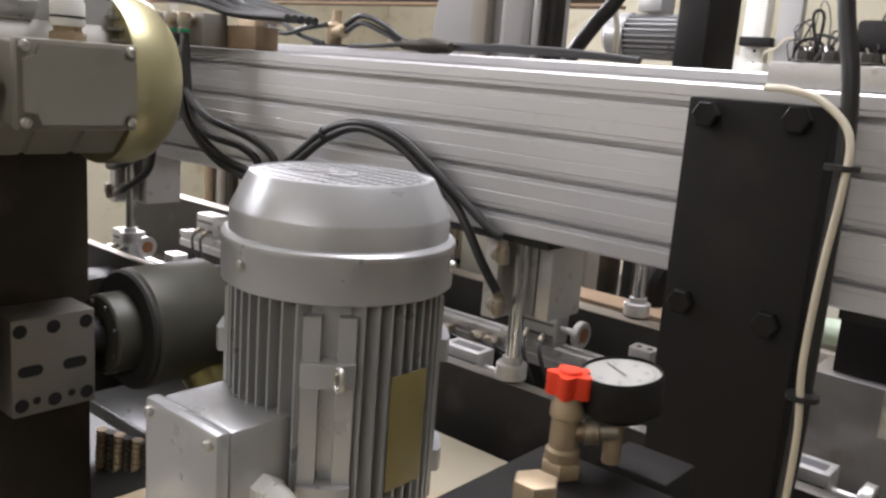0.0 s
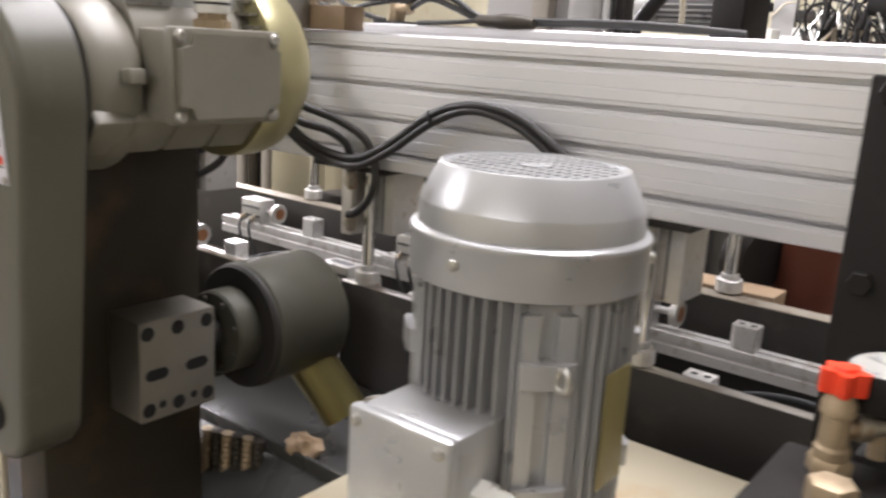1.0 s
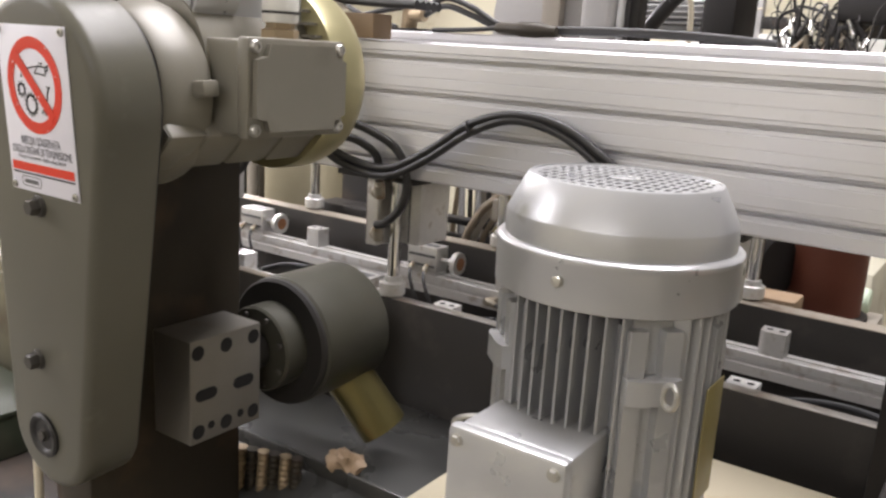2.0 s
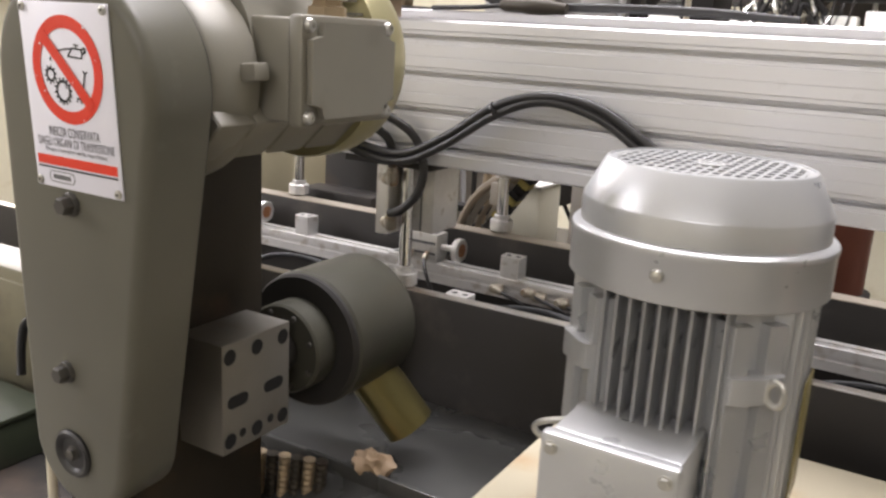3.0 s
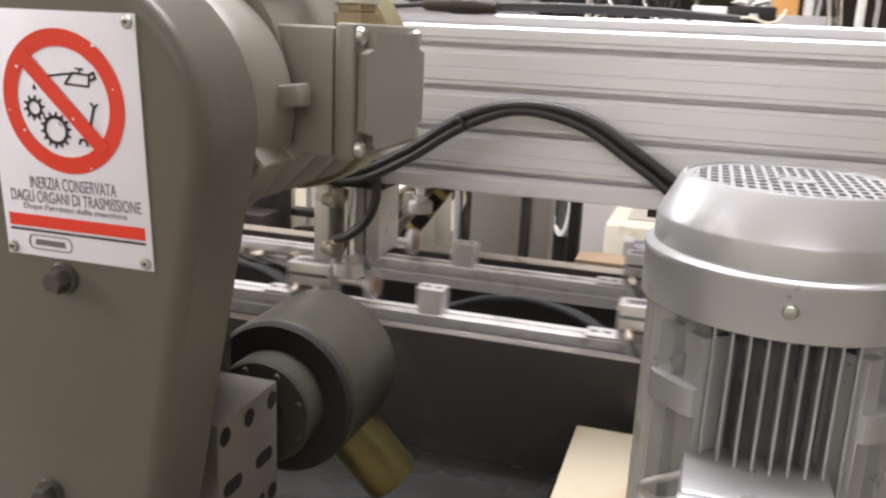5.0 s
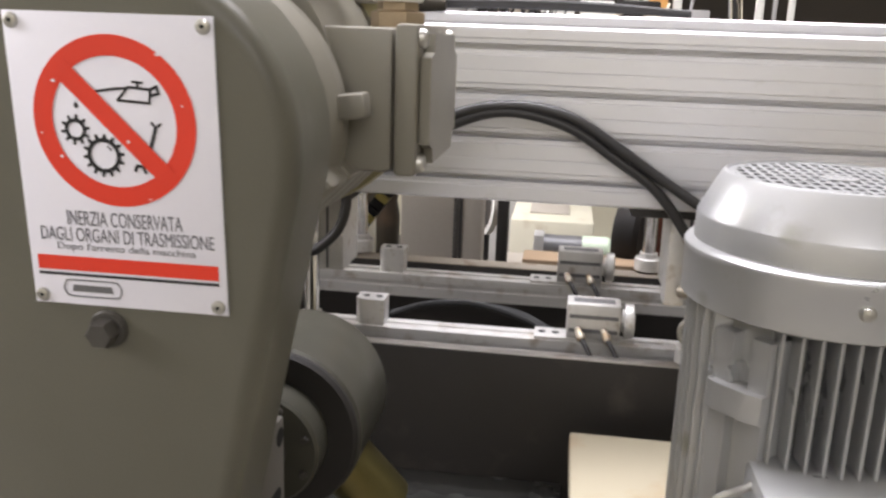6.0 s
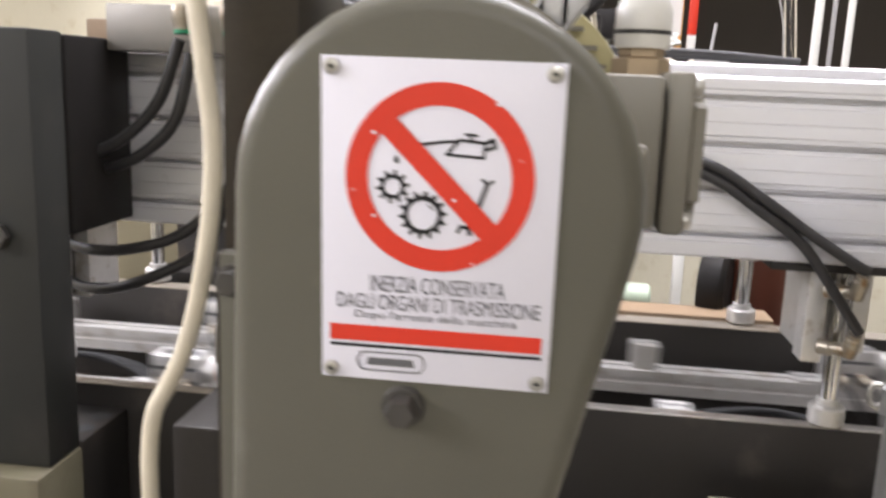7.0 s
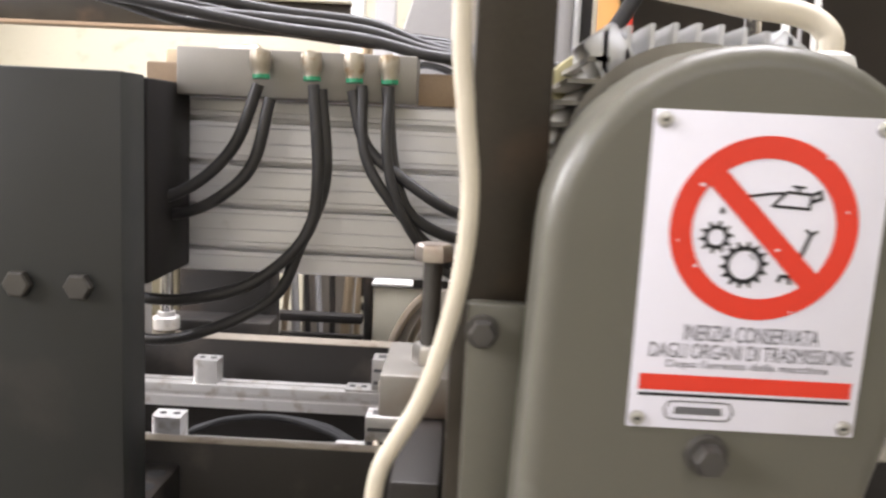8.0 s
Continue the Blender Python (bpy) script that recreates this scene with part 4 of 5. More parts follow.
for o in (0.0, 0.014):
    hose("air_hose", [(-1.521 - 2.5 * o, 0.985, 1.507), (-1.52 - 2 * o, 0.975, 1.42), (-1.497 - o, 0.975, 1.345 + o), (-1.45, 1.005, 1.278 + o), (-1.40, 1.033, 1.252 + o), (-1.33, 1.035, 1.252 + o), (-1.25, 1.033, 1.29 + o), (-1.165, 1.033, 1.345 + o), (-1.085, 1.033, 1.372 + o * 0.6),
                      (-1.0, 1.035, 1.357 + o), (-0.93, 1.04, 1.315 + o * 1.2), (-0.868, 1.045, 1.27 + o * 1.5), (-0.815 + o, 1.045, 1.25 if o else 1.20), (-0.784, 1.05, 1.242 if o else 1.158)], 0.0072, RUBBER, BLACK_HOSE, group="hoses on the beam")
part("cable_tie", lathe([(0.0125, 0), (0.0125, 0.005)], (-1.17, 1.033, 1.352), (0.85, 0, 0.55), 14), RUBBER, bpy.data.objects["air_hose"])
for pts in ([(-1.523, 0.985, 1.507), (-1.514, 0.985, 1.418), (-1.493, 0.985, 1.353), (-1.45, 0.995, 1.322), (-1.405, 1.03, 1.306), (-1.376, 1.05, 1.28), (-1.372, 1.054, 1.238)],
            [(-1.568, 0.985, 1.50), (-1.547, 0.98, 1.431), (-1.495, 0.98, 1.389), (-1.44, 0.985, 1.355), (-1.375, 1.025, 1.328), (-1.325, 1.045, 1.296), (-1.304, 1.05, 1.245), (-1.314, 1.05, 1.195), (-1.345, 1.048, 1.162), (-1.371, 1.052, 1.152)],
            [(-1.686, 0.975, 1.503), (-1.717, 0.975, 1.423), (-1.772, 0.975, 1.369), (-1.842, 0.985, 1.343), (-1.92, 1.06, 1.335)],
            [(-1.671, 0.975, 1.486), (-1.691, 0.97, 1.402), (-1.735, 0.97, 1.356), (-1.79, 0.985, 1.332), (-1.87, 1.065, 1.32)],
            [(-1.616, 0.975, 1.505), (-1.607, 0.97, 1.385), (-1.622, 0.97, 1.311), (-1.687, 0.97, 1.249), (-1.768, 0.975, 1.222), (-1.845, 1.0, 1.214), (-1.93, 1.075, 1.21)],
            [(-1.607, 0.98, 1.50), (-1.599, 0.98, 1.384), (-1.632, 0.985, 1.293), (-1.668, 0.99, 1.223), (-1.767, 0.99, 1.171), (-1.85, 1.02, 1.152), (-1.93, 1.08, 1.15)]):
    hose("air_hose", pts, 0.0078, RUBBER, "black rubber air hose dropping from the manifold", group="hoses from the manifold")

mani = thing("air_manifold", "grey aluminium air manifold with nickel elbows on the beam", "manifold")
part("manifold_block", box(-1.80, -1.487, 1.0, 1.055, 1.4865, 1.548, 0.003), BLOCK, mani)
part("tan_packing", box(-1.86, -1.40, 1.056, 1.11, 1.4865, 1.53, 0.003), TAN, mani, "tan wooden packing strip")
for x in (-1.686, -1.621, -1.567, -1.522):
    e = lathe([(0.010, 0), (0.010, 0.012), (0.0135, 0.013), (0.0135, 0.02)], (x, 1.0, 1.535), (0, -1, 0), 14)
    part("elbow_fitting", lathe([(0.0125, 0.0), (0.0135, 0.003), (0.013, 0.02), (0.011, 0.024), (0.011, 0.03)], (x, 0.982, 1.545), (0.05, -0.05, -1), 14, bm=e), FITTING, mani)
    part("release_ring", lathe([(0.011, 0), (0.011, 0.005)], (x + 0.0015, 0.9805, 1.515), (0.05, -0.05, -1), 14), GREEN, mani, "green release ring")

# fittings and cables on the rear beam
t = thing("tee_fitting", "dull brass tee fitting with small hoses on the rear beam", "fitting")
part("tee_body", lathe([(0.016, 0), (0.019, 0.006), (0.019, 0.05), (0.014, 0.056), (0.011, 0.062), (0.011, 0.085)], (-1.615, 1.44, 1.511), (0.12, 0, 1), 16), BRASS_DULL, t)
part("tee_branch", lathe([(0.012, 0), (0.012, 0.02), (0.016, 0.021), (0.016, 0.04), (0.01, 0.045)], (-1.60, 1.43, 1.545), (1, -0.15, 0.05), 14), BRASS_DULL, t)
part("base_plate", box(-1.66, -1.55, 1.41, 1.47, 1.5105, 1.516, 0.001), DARK, t)
for o in (0.0, 0.016):
    hose("air_hose", [(-1.56, 1.425, 1.545 + o), (-1.50, 1.42, 1.566 + o), (-1.43, 1.42, 1.548 + o), (-1.36, 1.425, 1.524 + o * 0.4), (-1.27, 1.43, 1.522 + o * 0.3), (-1.1, 1.43, 1.524 + o * 0.3), (-0.95, 1.43, 1.522 + o * 0.3), (-0.8, 1.43, 1.518)], 0.0065, RUBBER, "thin dark hose lying along the rear beam", group="hoses on the rear beam")
c = thing("cable_coupling", "dark brown cable coupling lying on the rear beam", "coupling")
part("sleeve", lathe([(0.008, 0), (0.012, 0.01), (0.013, 0.05), (0.016, 0.06), (0.016, 0.10), (0.012, 0.13), (0.010, 0.14)], (-1.36, 1.405, 1.524), (1, 0.03, -0.02), 14), BROWN, c)
hose("thin_cable", [(-1.52, 1.405, 1.514), (-1.42, 1.40, 1.518), (-1.36, 1.405, 1.523)], 0.005, RUBBER, "short black cable into the coupling", "cable")
m2 = thing("air_valve", "dull brass valve with hoses on the rear beam", "valve")
part("valve_block", box(-1.96, -1.88, 1.41, 1.47, 1.511, 1.575, 0.006), BRASS_DULL, m2)
part("solenoid", lathe([(0.02, 0), (0.02, 0.07), (0.016, 0.075)], (-1.87, 1.44, 1.565), (1, 0, 0.1), 16), FITTING, m2)
for pts in ([(-1.80, 1.43, 1.57), (-1.76, 1.42, 1.55), (-1.70, 1.42, 1.53), (-1.64, 1.43, 1.517)], [(-1.84, 1.42, 1.55), (-1.76, 1.41, 1.535), (-1.68, 1.41, 1.55), (-1.62, 1.42, 1.56)]):
    hose("air_hose", pts, 0.006, RUBBER, "short dark hose between valve and tee", group="hoses on the rear beam")
for k in range(5):
    z, y = 1.60 + 0.012 * (k % 3), 1.03 + 0.016 * k
    hose("air_hose", [(-2.15, y, z + 0.05), (-1.95, y, z + 0.02), (-1.82, y - 0.01, z - 0.012 * (k % 2)), (-1.68, y, z - 0.02), (-1.56, y + 0.01, z - 0.03), (-1.46, y + 0.02, 1.552 + 0.006 * k), (-1.30, y + 0.02, 1.545)], 0.008, RUBBER, "black hose in a loose bundle over the manifold", group="hose bundle")

# cables
hose("power_cable", [(-1.43, 0.425, 2.3), (-1.43, 0.425, 1.75), (-1.427, 0.425, 1.537), (-1.422, 0.425, 1.474), (-1.4165, 0.425, 1.421), (-1.419, 0.425, 1.371), (-1.43, 0.43, 1.317), (-1.443, 0.435, 1.277), (-1.458, 0.44, 1.248), (-1.468, 0.44, 1.228), (-1.4725, 0.44, 1.20), (-1.473, 0.44, 1.16), (-1.471, 0.44, 1.08), (-1.469, 0.44, 0.9), (-1.47, 0.44, 0.6), (-1.47, 0.44, 0.02)],
     0.0062, CABLE, "beige plastic power cable hanging beside the guard", "cable")
hose("motor_cable", [(-1.140, 0.575, 1.528), (-1.140, 0.58, 1.546), (-1.16, 0.59, 1.562), (-1.22, 0.60, 1.572), (-1.33, 0.60, 1.60), (-1.40, 0.52, 1.68), (-1.445, 0.44, 1.9), (-1.445, 0.43, 2.3)], 0.010, CABLE, "beige plastic cable rising from the motor gland", "cable")
hose("column_cable", [(-0.42, 1.03, 1.484), (-0.385, 1.005, 1.483), (-0.345, 0.995, 1.472), (-0.312, 0.985, 1.44), (-0.308, 0.975, 1.38), (-0.314, 0.975, 1.30), (-0.317, 0.975, 1.20), (-0.312, 0.98, 1.12), (-0.315, 0.99, 1.02), (-0.318, 0.99, 0.8), (-0.318, 0.99, 0.05)], 0.0042, CABLE, "whitish cable tied along the black column", "cable")
hose("column_conduit", [(-0.37, 1.03, 1.75), (-0.345, 1.01, 1.58), (-0.325, 1.0, 1.50), (-0.318, 1.0, 1.42), (-0.318, 1.0, 1.3), (-0.318, 1.0, 1.1), (-0.32, 1.0, 1.0), (-0.32, 1.0, 0.6), (-0.32, 1.0, 0.05)], 0.009, RUBBER, "black conduit running down the column", "cable")
for z in (1.405, 1.155):
    tagged(part("cable_tie", lathe([(0.018, 0), (0.018, 0.006)], (-0.315, 0.988, z), (0, 0, 1), 14), RUBBER), "black plastic tie round the column cables", "cable tie")


# ---- gauge, valve and black block in front of the column ----
vb = thing("hydraulic_block", "black painted valve block with brass hexagon plug", "block")
part("body", box(-0.456, -0.31, 0.50, 0.70, 0.931, 1.14, 0.007), BLACK, vb)
part("step", box(-0.40, -0.33, 0.7005, 0.76, 0.931, 1.145, 0.005), BLACK, vb)
part("hex_plug", lathe([(0.0195, 0), (0.0195, 0.02), (0.0185, 0.0225), (0.016, 0.0235)], (-0.392, 0.592, 1.14), (0, 0, 1), 6), BRASS_DULL, vb, "brass hexagon plug")
needle = thing("needle_valve", "brass needle valve with a red star handwheel", "valve")
nx, ny = -0.409, 0.656
part("hex_base", lathe([(0.0185, 1.1405), (0.0185, 1.152), (0.017, 1.154)], (nx, ny, 0), seg=6), BRASS_DULL, needle)
part("valve_body", lathe([(0.015, 1.154), (0.015, 1.163), (0.0125, 1.166), (0.0125, 1.18), (0.012, 1.192), (0.0145, 1.194), (0.0145, 1.203), (0.012, 1.208), (0.012, 1.214)], (nx, ny, 0), seg=20), BRASS_DULL, needle)
part("side_port", lathe([(0.009, 0), (0.009, 0.016), (0.0115, 0.017), (0.0115, 0.028), (0.008, 0.03), (0.008, 0.045)], (nx, ny, 1.178), (0.75, 0.55, 0.15), 14), FITTING, needle)
kb = bmesh.new()
star = []
for k in range(60):
    a = 2 * math.pi * k / 60
    rr = 0.0168 + 0.0036 * math.cos(5 * a)
    star.append((nx + rr * math.cos(a), ny + rr * math.sin(a)))
prism(star, 1.212, 1.233, "z", 0.003, 2, bm=kb)
part("handwheel", kb, RED, needle, "red plastic star handwheel")
part("handwheel_cap", lathe([(0.0105, 1.2332), (0.0095, 1.236), (0.0, 1.237)], (nx, ny, 0), seg=20), RED, needle)
DIAL = material("aged_dial", (0.24, 0.235, 0.21), 0.5, 0, 0.12, 60)
gauge = thing("pressure_gauge", "black pressure gauge with a white dial lying face up", "gauge")
gx, gy, gz = -0.380, 0.690, 1.236
tilt = Vector((-0.06, -0.10, 1)).normalized()
part("case", lathe([(0.0, -0.038), (0.030, -0.038), (0.035, -0.033), (0.036, -0.003), (0.0345, 0.0), (0.0335, -0.004)], (gx, gy, gz), tilt, 40, caps=False), BLACK, gauge)
part("dial", lathe([(0.0, -0.004), (0.0335, -0.004)], (gx, gy, gz), tilt, 40, caps=False), DIAL, gauge, "white dial")
q = Vector((0, 0, 1)).rotation_difference(tilt)
for k in range(27):
    a = radians(-135 + k * 10)
    bm = box(0.027, 0.030 if k % 5 else 0.0315, -0.0004, 0.0004, -0.0037, -0.0034)
    bm.transform(Matrix.Translation((gx, gy, gz)) @ q.to_matrix().to_4x4() @ Matrix.Rotation(a + radians(20), 4, "Z"))
    part("tick", bm, SIGN_BLACK, gauge)
for k in range(6):
    bm = box(0.019, 0.024, -0.0018, 0.0018, -0.0037, -0.0035)
    bm.transform(Matrix.Translation((gx, gy, gz)) @ q.to_matrix().to_4x4() @ Matrix.Rotation(radians(-115 + k * 50), 4, "Z"))
    part("figure_bar", bm, LETTER, gauge)
bm = box(-0.008, 0.025, -0.0008, 0.0008, -0.0033, -0.0028)
bm.transform(Matrix.Translation((gx, gy, gz)) @ q.to_matrix().to_4x4() @ Matrix.Rotation(radians(150), 4, "Z"))
part("pointer", bm, SIGN_BLACK, gauge)
part("lens", lathe([(0.0, -0.0012), (0.0338, -0.0012)], (gx, gy, gz), tilt, 40, caps=False), None, gauge)
GLASS = bpy.data.materials.new("gauge_glass")
GLASS.use_nodes = True
_b = GLASS.node_tree.nodes["Principled BSDF"]
_b.inputs["Transmission Weight"].default_value, _b.inputs["Roughness"].default_value, _b.inputs["IOR"].default_value = 1.0, 0.05, 1.1
_l = [o for o in gauge.children if o.name.startswith("lens")][0]
_l.data.materials.clear()
_l.data.materials.append(GLASS)
_l.visible_shadow = False
part("stem", rod((gx, gy, gz - 0.085), (gx, gy, gz - 0.037), 0.008, 12), BRASS_DULL, gauge)
plug = thing("chrome_cap", "chromed dome cap on the base plate beside the motor", "cap")
part("dome", lathe([(0.024, 0.93), (0.026, 0.934), (0.026, 0.95), (0.022, 0.962), (0.012, 0.97), (0, 0.972)], (-0.585, 0.80, 0), seg=24), CHROME, plug)


# ---- things behind the trough ----
screw = thing("lead_screw", "dark threaded lead screw beside a taupe panel", "screw")
bm = bmesh.new()
prof = []
for k in range(120):
    z = k * 0.012
    prof += [(0.0062, z), (0.0082, z + 0.004), (0.0082, z + 0.007), (0.0062, z + 0.011)]
part("thread", lathe(prof, (-1.252, 1.94, 0), seg=14, bm=bm), BOLT_DARK, screw)
pan = thing("control_cabinet", "taupe painted narrow cabinet behind the trough", "cabinet")
part("sheet", box(-1.398, -1.262, 1.97, 2.03, 0.0, 1.45, 0.004), PANEL, pan)
pan2 = thing("control_cabinet", "taupe painted narrow cabinet with a rounded edge", "cabinet")
part("sheet", box(-1.243, -1.19, 1.99, 2.06, 0.0, 1.45, 0.006), PANEL, pan2)
wheel = thing("hand_pulley", "white rimmed pulley wheel on edge behind the panel", "pulley")
part("rim", lathe([(0.10, 0), (0.115, 0.002), (0.115, 0.02), (0.10, 0.022), (0.10, 0)], (-1.235, 2.40, 1.0), (1, 0.45, 0), 40, caps=False), WHITE, wheel)
part("disc", lathe([(0.0, 0.010), (0.1, 0.010), (0.1, 0.014), (0, 0.014)], (-1.235, 2.40, 1.0), (1, 0.45, 0), 32), DARK, wheel)
part("axle_stand", box(-1.25, -1.21, 2.44, 2.48, 0.0, 1.0, 0.003), DARK, wheel)
post2 = thing("dark_post", "dark steel post behind the trough", "post")
part("post", box(-1.165, -1.135, 2.14, 2.2, 0.0, 1.40, 0.003), DARK, post2)
tank = thing("oxide_tank", "oxide-brown painted cylinder standing behind the trough", "cylinder")
part("shell", lathe([(0.085, 0.0), (0.085, 1.19), (0.075, 1.2)], (-0.735, 1.86, 0), seg=40), COPPER, tank)
part("base_ring", lathe([(0.10, 0.93), (0.10, 0.955), (0.087, 0.957)], (-0.735, 1.86, 0), seg=40), DARK, tank)
brush = thing("black_disc", "black round brush disc beside the brown cylinder", "disc")
part("disc", lathe([(0.02, 0), (0.075, 0.004), (0.082, 0.02), (0.082, 0.05), (0.07, 0.06), (0.02, 0.062)], (-0.865, 1.76, 1.055), (1, -0.35, 0), 32), BLACK, brush)
ped = thing("machine_cabinet", "cream machine cabinet with a taupe plate on top, far behind", "cabinet")
part("cabinet", box(-1.21, -0.84, 3.6, 4.2, 0.0, 0.685, 0.01), CREAM_CLEAN, ped)
part("brown_plate", box(-1.13, -0.95, 3.75, 4.14, 0.6855, 0.692, 0.003), PANEL, ped)
fm = thing("small_motor", "small grey motor with a pale green cap in the distance", "motor")
part("stator", lathe([(0.045, 0), (0.045, 0.15)], (-1.05, 3.2, 0.67), (1, 0, 0), 20), SILVER_DARK, fm)
part("flange", box(-1.09, -1.05, 3.15, 3.25, 0.61, 0.72, 0.004), ALU_CAST, fm)
part("cap", lathe([(0.046, 0), (0.048, 0.01), (0.048, 0.10), (0.04, 0.11)], (-0.90, 3.2, 0.67), (1, 0, 0), 20), material("pale_green", (0.55, 0.65, 0.5), 0.4), fm)
part("base", box(-1.2, -0.75, 3.12, 3.3, 0.0, 0.608, 0.004), PANEL, fm)
board = thing("wooden_board", "worn tan wooden board along the rear plate", "board")
part("board", box(-1.07, -0.74, 1.617, 1.70, 0.98, 1.019, 0.003), TAN, board)
mach = thing("guide_block", "dark oily guide block behind the rear plate", "block")
part("riser", box(-2.03, -1.83, 1.70, 1.80, 0.0, 1.40, 0.004), DARK, mach)
part("pad", box(-2.05, -1.81, 1.617, 1.70, 0.95, 1.035, 0.004), PLATE, mach)
pale = thing("pale_housing", "pale cream housing behind the guide block", "housing")
part("housing", box(-2.55, -2.12, 1.95, 2.4, 0.0, 1.36, 0.01), DULL_CREAM, pale)
pale2 = thing("taupe_housing", "taupe painted housing behind the cable chain", "housing")
part("housing", box(-1.84, -1.70, 2.12, 2.3, 0.0, 1.36, 0.01), PANEL, pale2)
chain = thing("cable_chain", "bent grey and taupe cables with a black and yellow cable carrier", "cable chain")
YEL = material("yellow_cable", (0.3, 0.24, 0.06), 0.5)
TAUPE = material("taupe_cable", (0.27, 0.22, 0.16), 0.5, 0, 0.15, 30)
for k, (m, r) in enumerate(((TAUPE, 0.012), (PANEL, 0.009), (TAUPE, 0.008), (PANEL, 0.010), (RUBBER, 0.007))):
    o, y = 0.021 * k, 1.84 + 0.012 * k
    part("cable", tube([(-1.67 + o, y, 0.80), (-1.655 + o, y, 0.93), (-1.635 + o, y, 0.99), (-1.60 + o, y, 1.045 - 0.1 * o), (-1.555 + o * 0.7, y, 1.085 - 0.25 * o), (-1.50 + o * 0.5, y, 1.115 - 0.2 * o), (-1.42, y + 0.02, 1.16)], r, 8, 6), m, chain)
part("connector", box(-1.545, -1.49, 1.80, 1.835, 1.03, 1.09, 0.004), PANEL, chain, "grey plug connector")
d = Vector((0.092, 0, 0.128)).normalized()
for k in range(12):
    bm = box(-0.016, 0.016, -0.02, 0.02, -0.0085, 0.0085, 0.002)
    bm.transform(Matrix.Translation(Vector((-1.549, 1.81, 0.955)) + d * 0.0195 * k) @ Matrix.Rotation(radians(35), 4, "Y"))
    part("link", bm, YEL if k in (3, 6, 9) else BLACK, chain)
part("stand", box(-1.68, -1.53, 1.83, 1.91, -0.159, 0.80, 0.004), DARK, chain)
chain.scale, chain.location = (0.902, 0.902, 0.902), (-0.065, -0.0185, 0.1437)
dp = thing("dark_machine_part", "dark oily machine part hanging behind the rods", "machine part")
part("lump", prism([(-1.47, 1.35), (-1.47, 1.06), (-1.44, 1.03), (-1.39, 1.05), (-1.375, 1.10), (-1.375, 1.35)], 1.90, 1.97, "y", 0.008, 2), DARK, dp)
part("post", box(-1.374, -1.36, 1.90, 1.94, 0.0, 1.40, 0.002), FAR_GREY, dp, "grey steel post")
part("probe", rod((-1.44, 1.93, 1.04), (-1.40, 1.93, 0.97), 0.006, 10), DARK, dp)
# added brown upright stands in for the dark patch beside the post
part("dark_upright", lathe([(0.02, 0.9), (0.032, 0.93), (0.034, 1.02), (0.026, 1.06), (0.034, 1.1), (0.034, 1.35)], (-1.325, 1.93, 0), seg=18), BROWN, dp, "brown upright standing in for a dark patch")
dp.scale, dp.location = (1.45, 1.45, 1.45), (0.298, 0.085, -0.66)
# left of the guard, under the beam
rk = thing("tool_rack", "dark rack with grey hoses and pale cylinders behind the trough", "rack")
part("bar", box(-1.93, -1.66, 1.98, 2.02, 0.955, 0.975, 0.002), DARK, rk)
part("bar", box(-1.93, -1.66, 2.0, 2.04, 0.90, 0.915, 0.002), DARK, rk)
for k in range(9):
    x = -1.91 + k * 0.032
    part("pipe", tube([(x, 2.06, 0.6), (x + 0.004, 2.06, 0.9), (x + random.uniform(-0.01, 0.02), 2.07, 1.15), (x + random.uniform(-0.02, 0.03), 2.08, 1.4)], random.choice((0.008, 0.011, 0.013)), 8, 5), random.choice((WHITE, FAR_GREY, WHITE, BRASS_DULL, DARK)), rk)
part("dark_panel", box(-2.10, -1.94, 1.95, 2.0, 0.6, 1.4, 0.004), DARK, rk)
gb = thing("pale_green_box", "pale greenish-cream control box behind the trough", "box")
part("box", box(-1.635, -1.50, 2.0, 2.15, 0.8, 1.052, 0.01), CREAM_CLEAN, gb)
part("lid", box(-1.64, -1.495, 1.995, 2.155, 1.0525, 1.062, 0.004), WHITE, gb)
lb = thing("drilled_steel_block", "dark steel foot with two drilled holes at the column", "block")
part("foot", box(-1.90, -1.802, 0.905, 1.026, 0.62, 0.97, 0.003), PLATE, lb)
for y in (0.945, 0.99):
    part("hole", lathe([(0.012, 0), (0.0125, 0.0004), (0, 0.0005)], (-1.822, y, 0.97), (0, 0, 1), 18), SOCKET, lb)
cs = thing("clear_cylinder", "pale translucent looking cylinder behind the trough", "cylinder")
part("cylinder", lathe([(0.085, 0.0), (0.085, 1.3)], (-2.33, 1.80, 0), seg=32), DULL_CREAM, cs)

# ---- over the beam ----
disc = thing("grinding_guard", "grey sheet guard with a large rounded corner behind the beam", "guard")
o = [(-1.585, 1.36), (-1.20, 1.36), (-1.20, 2.3), (-1.25, 2.3), (-1.33, 2.0), (-1.40, 1.92), (-1.47, 1.85), (-1.515, 1.79), (-1.545, 1.73), (-1.567, 1.66), (-1.58, 1.58)]
part("sheet", prism(o, 1.745, 1.80, "y", 0.006, 2), FAR_GREY, disc)
part("brown_bar", box(-1.424, -1.376, 1.71, 1.742, 1.36, 2.3, 0.004), PANEL, disc, "taupe upright bar")
part("bracket", box(-1.50, -1.25, 1.4825, 1.743, 1.375, 1.40, 0.002), DARK, disc)
pc = thing("machine_column", "light grey rounded machine column behind the beam", "column")
part("column", box(-1.30, -1.215, 1.66, 1.742, 1.36, 2.3, 0.02, 4), FAR_GREY, pc)
part("edge_pipe", rod((-1.207, 1.68, 1.36), (-1.207, 1.68, 2.3), 0.009, 14), SILVER, pc)
part("dark_side", box(-1.196, -1.172, 1.70, 1.742, 1.36, 2.3, 0.003), DARK, pc)
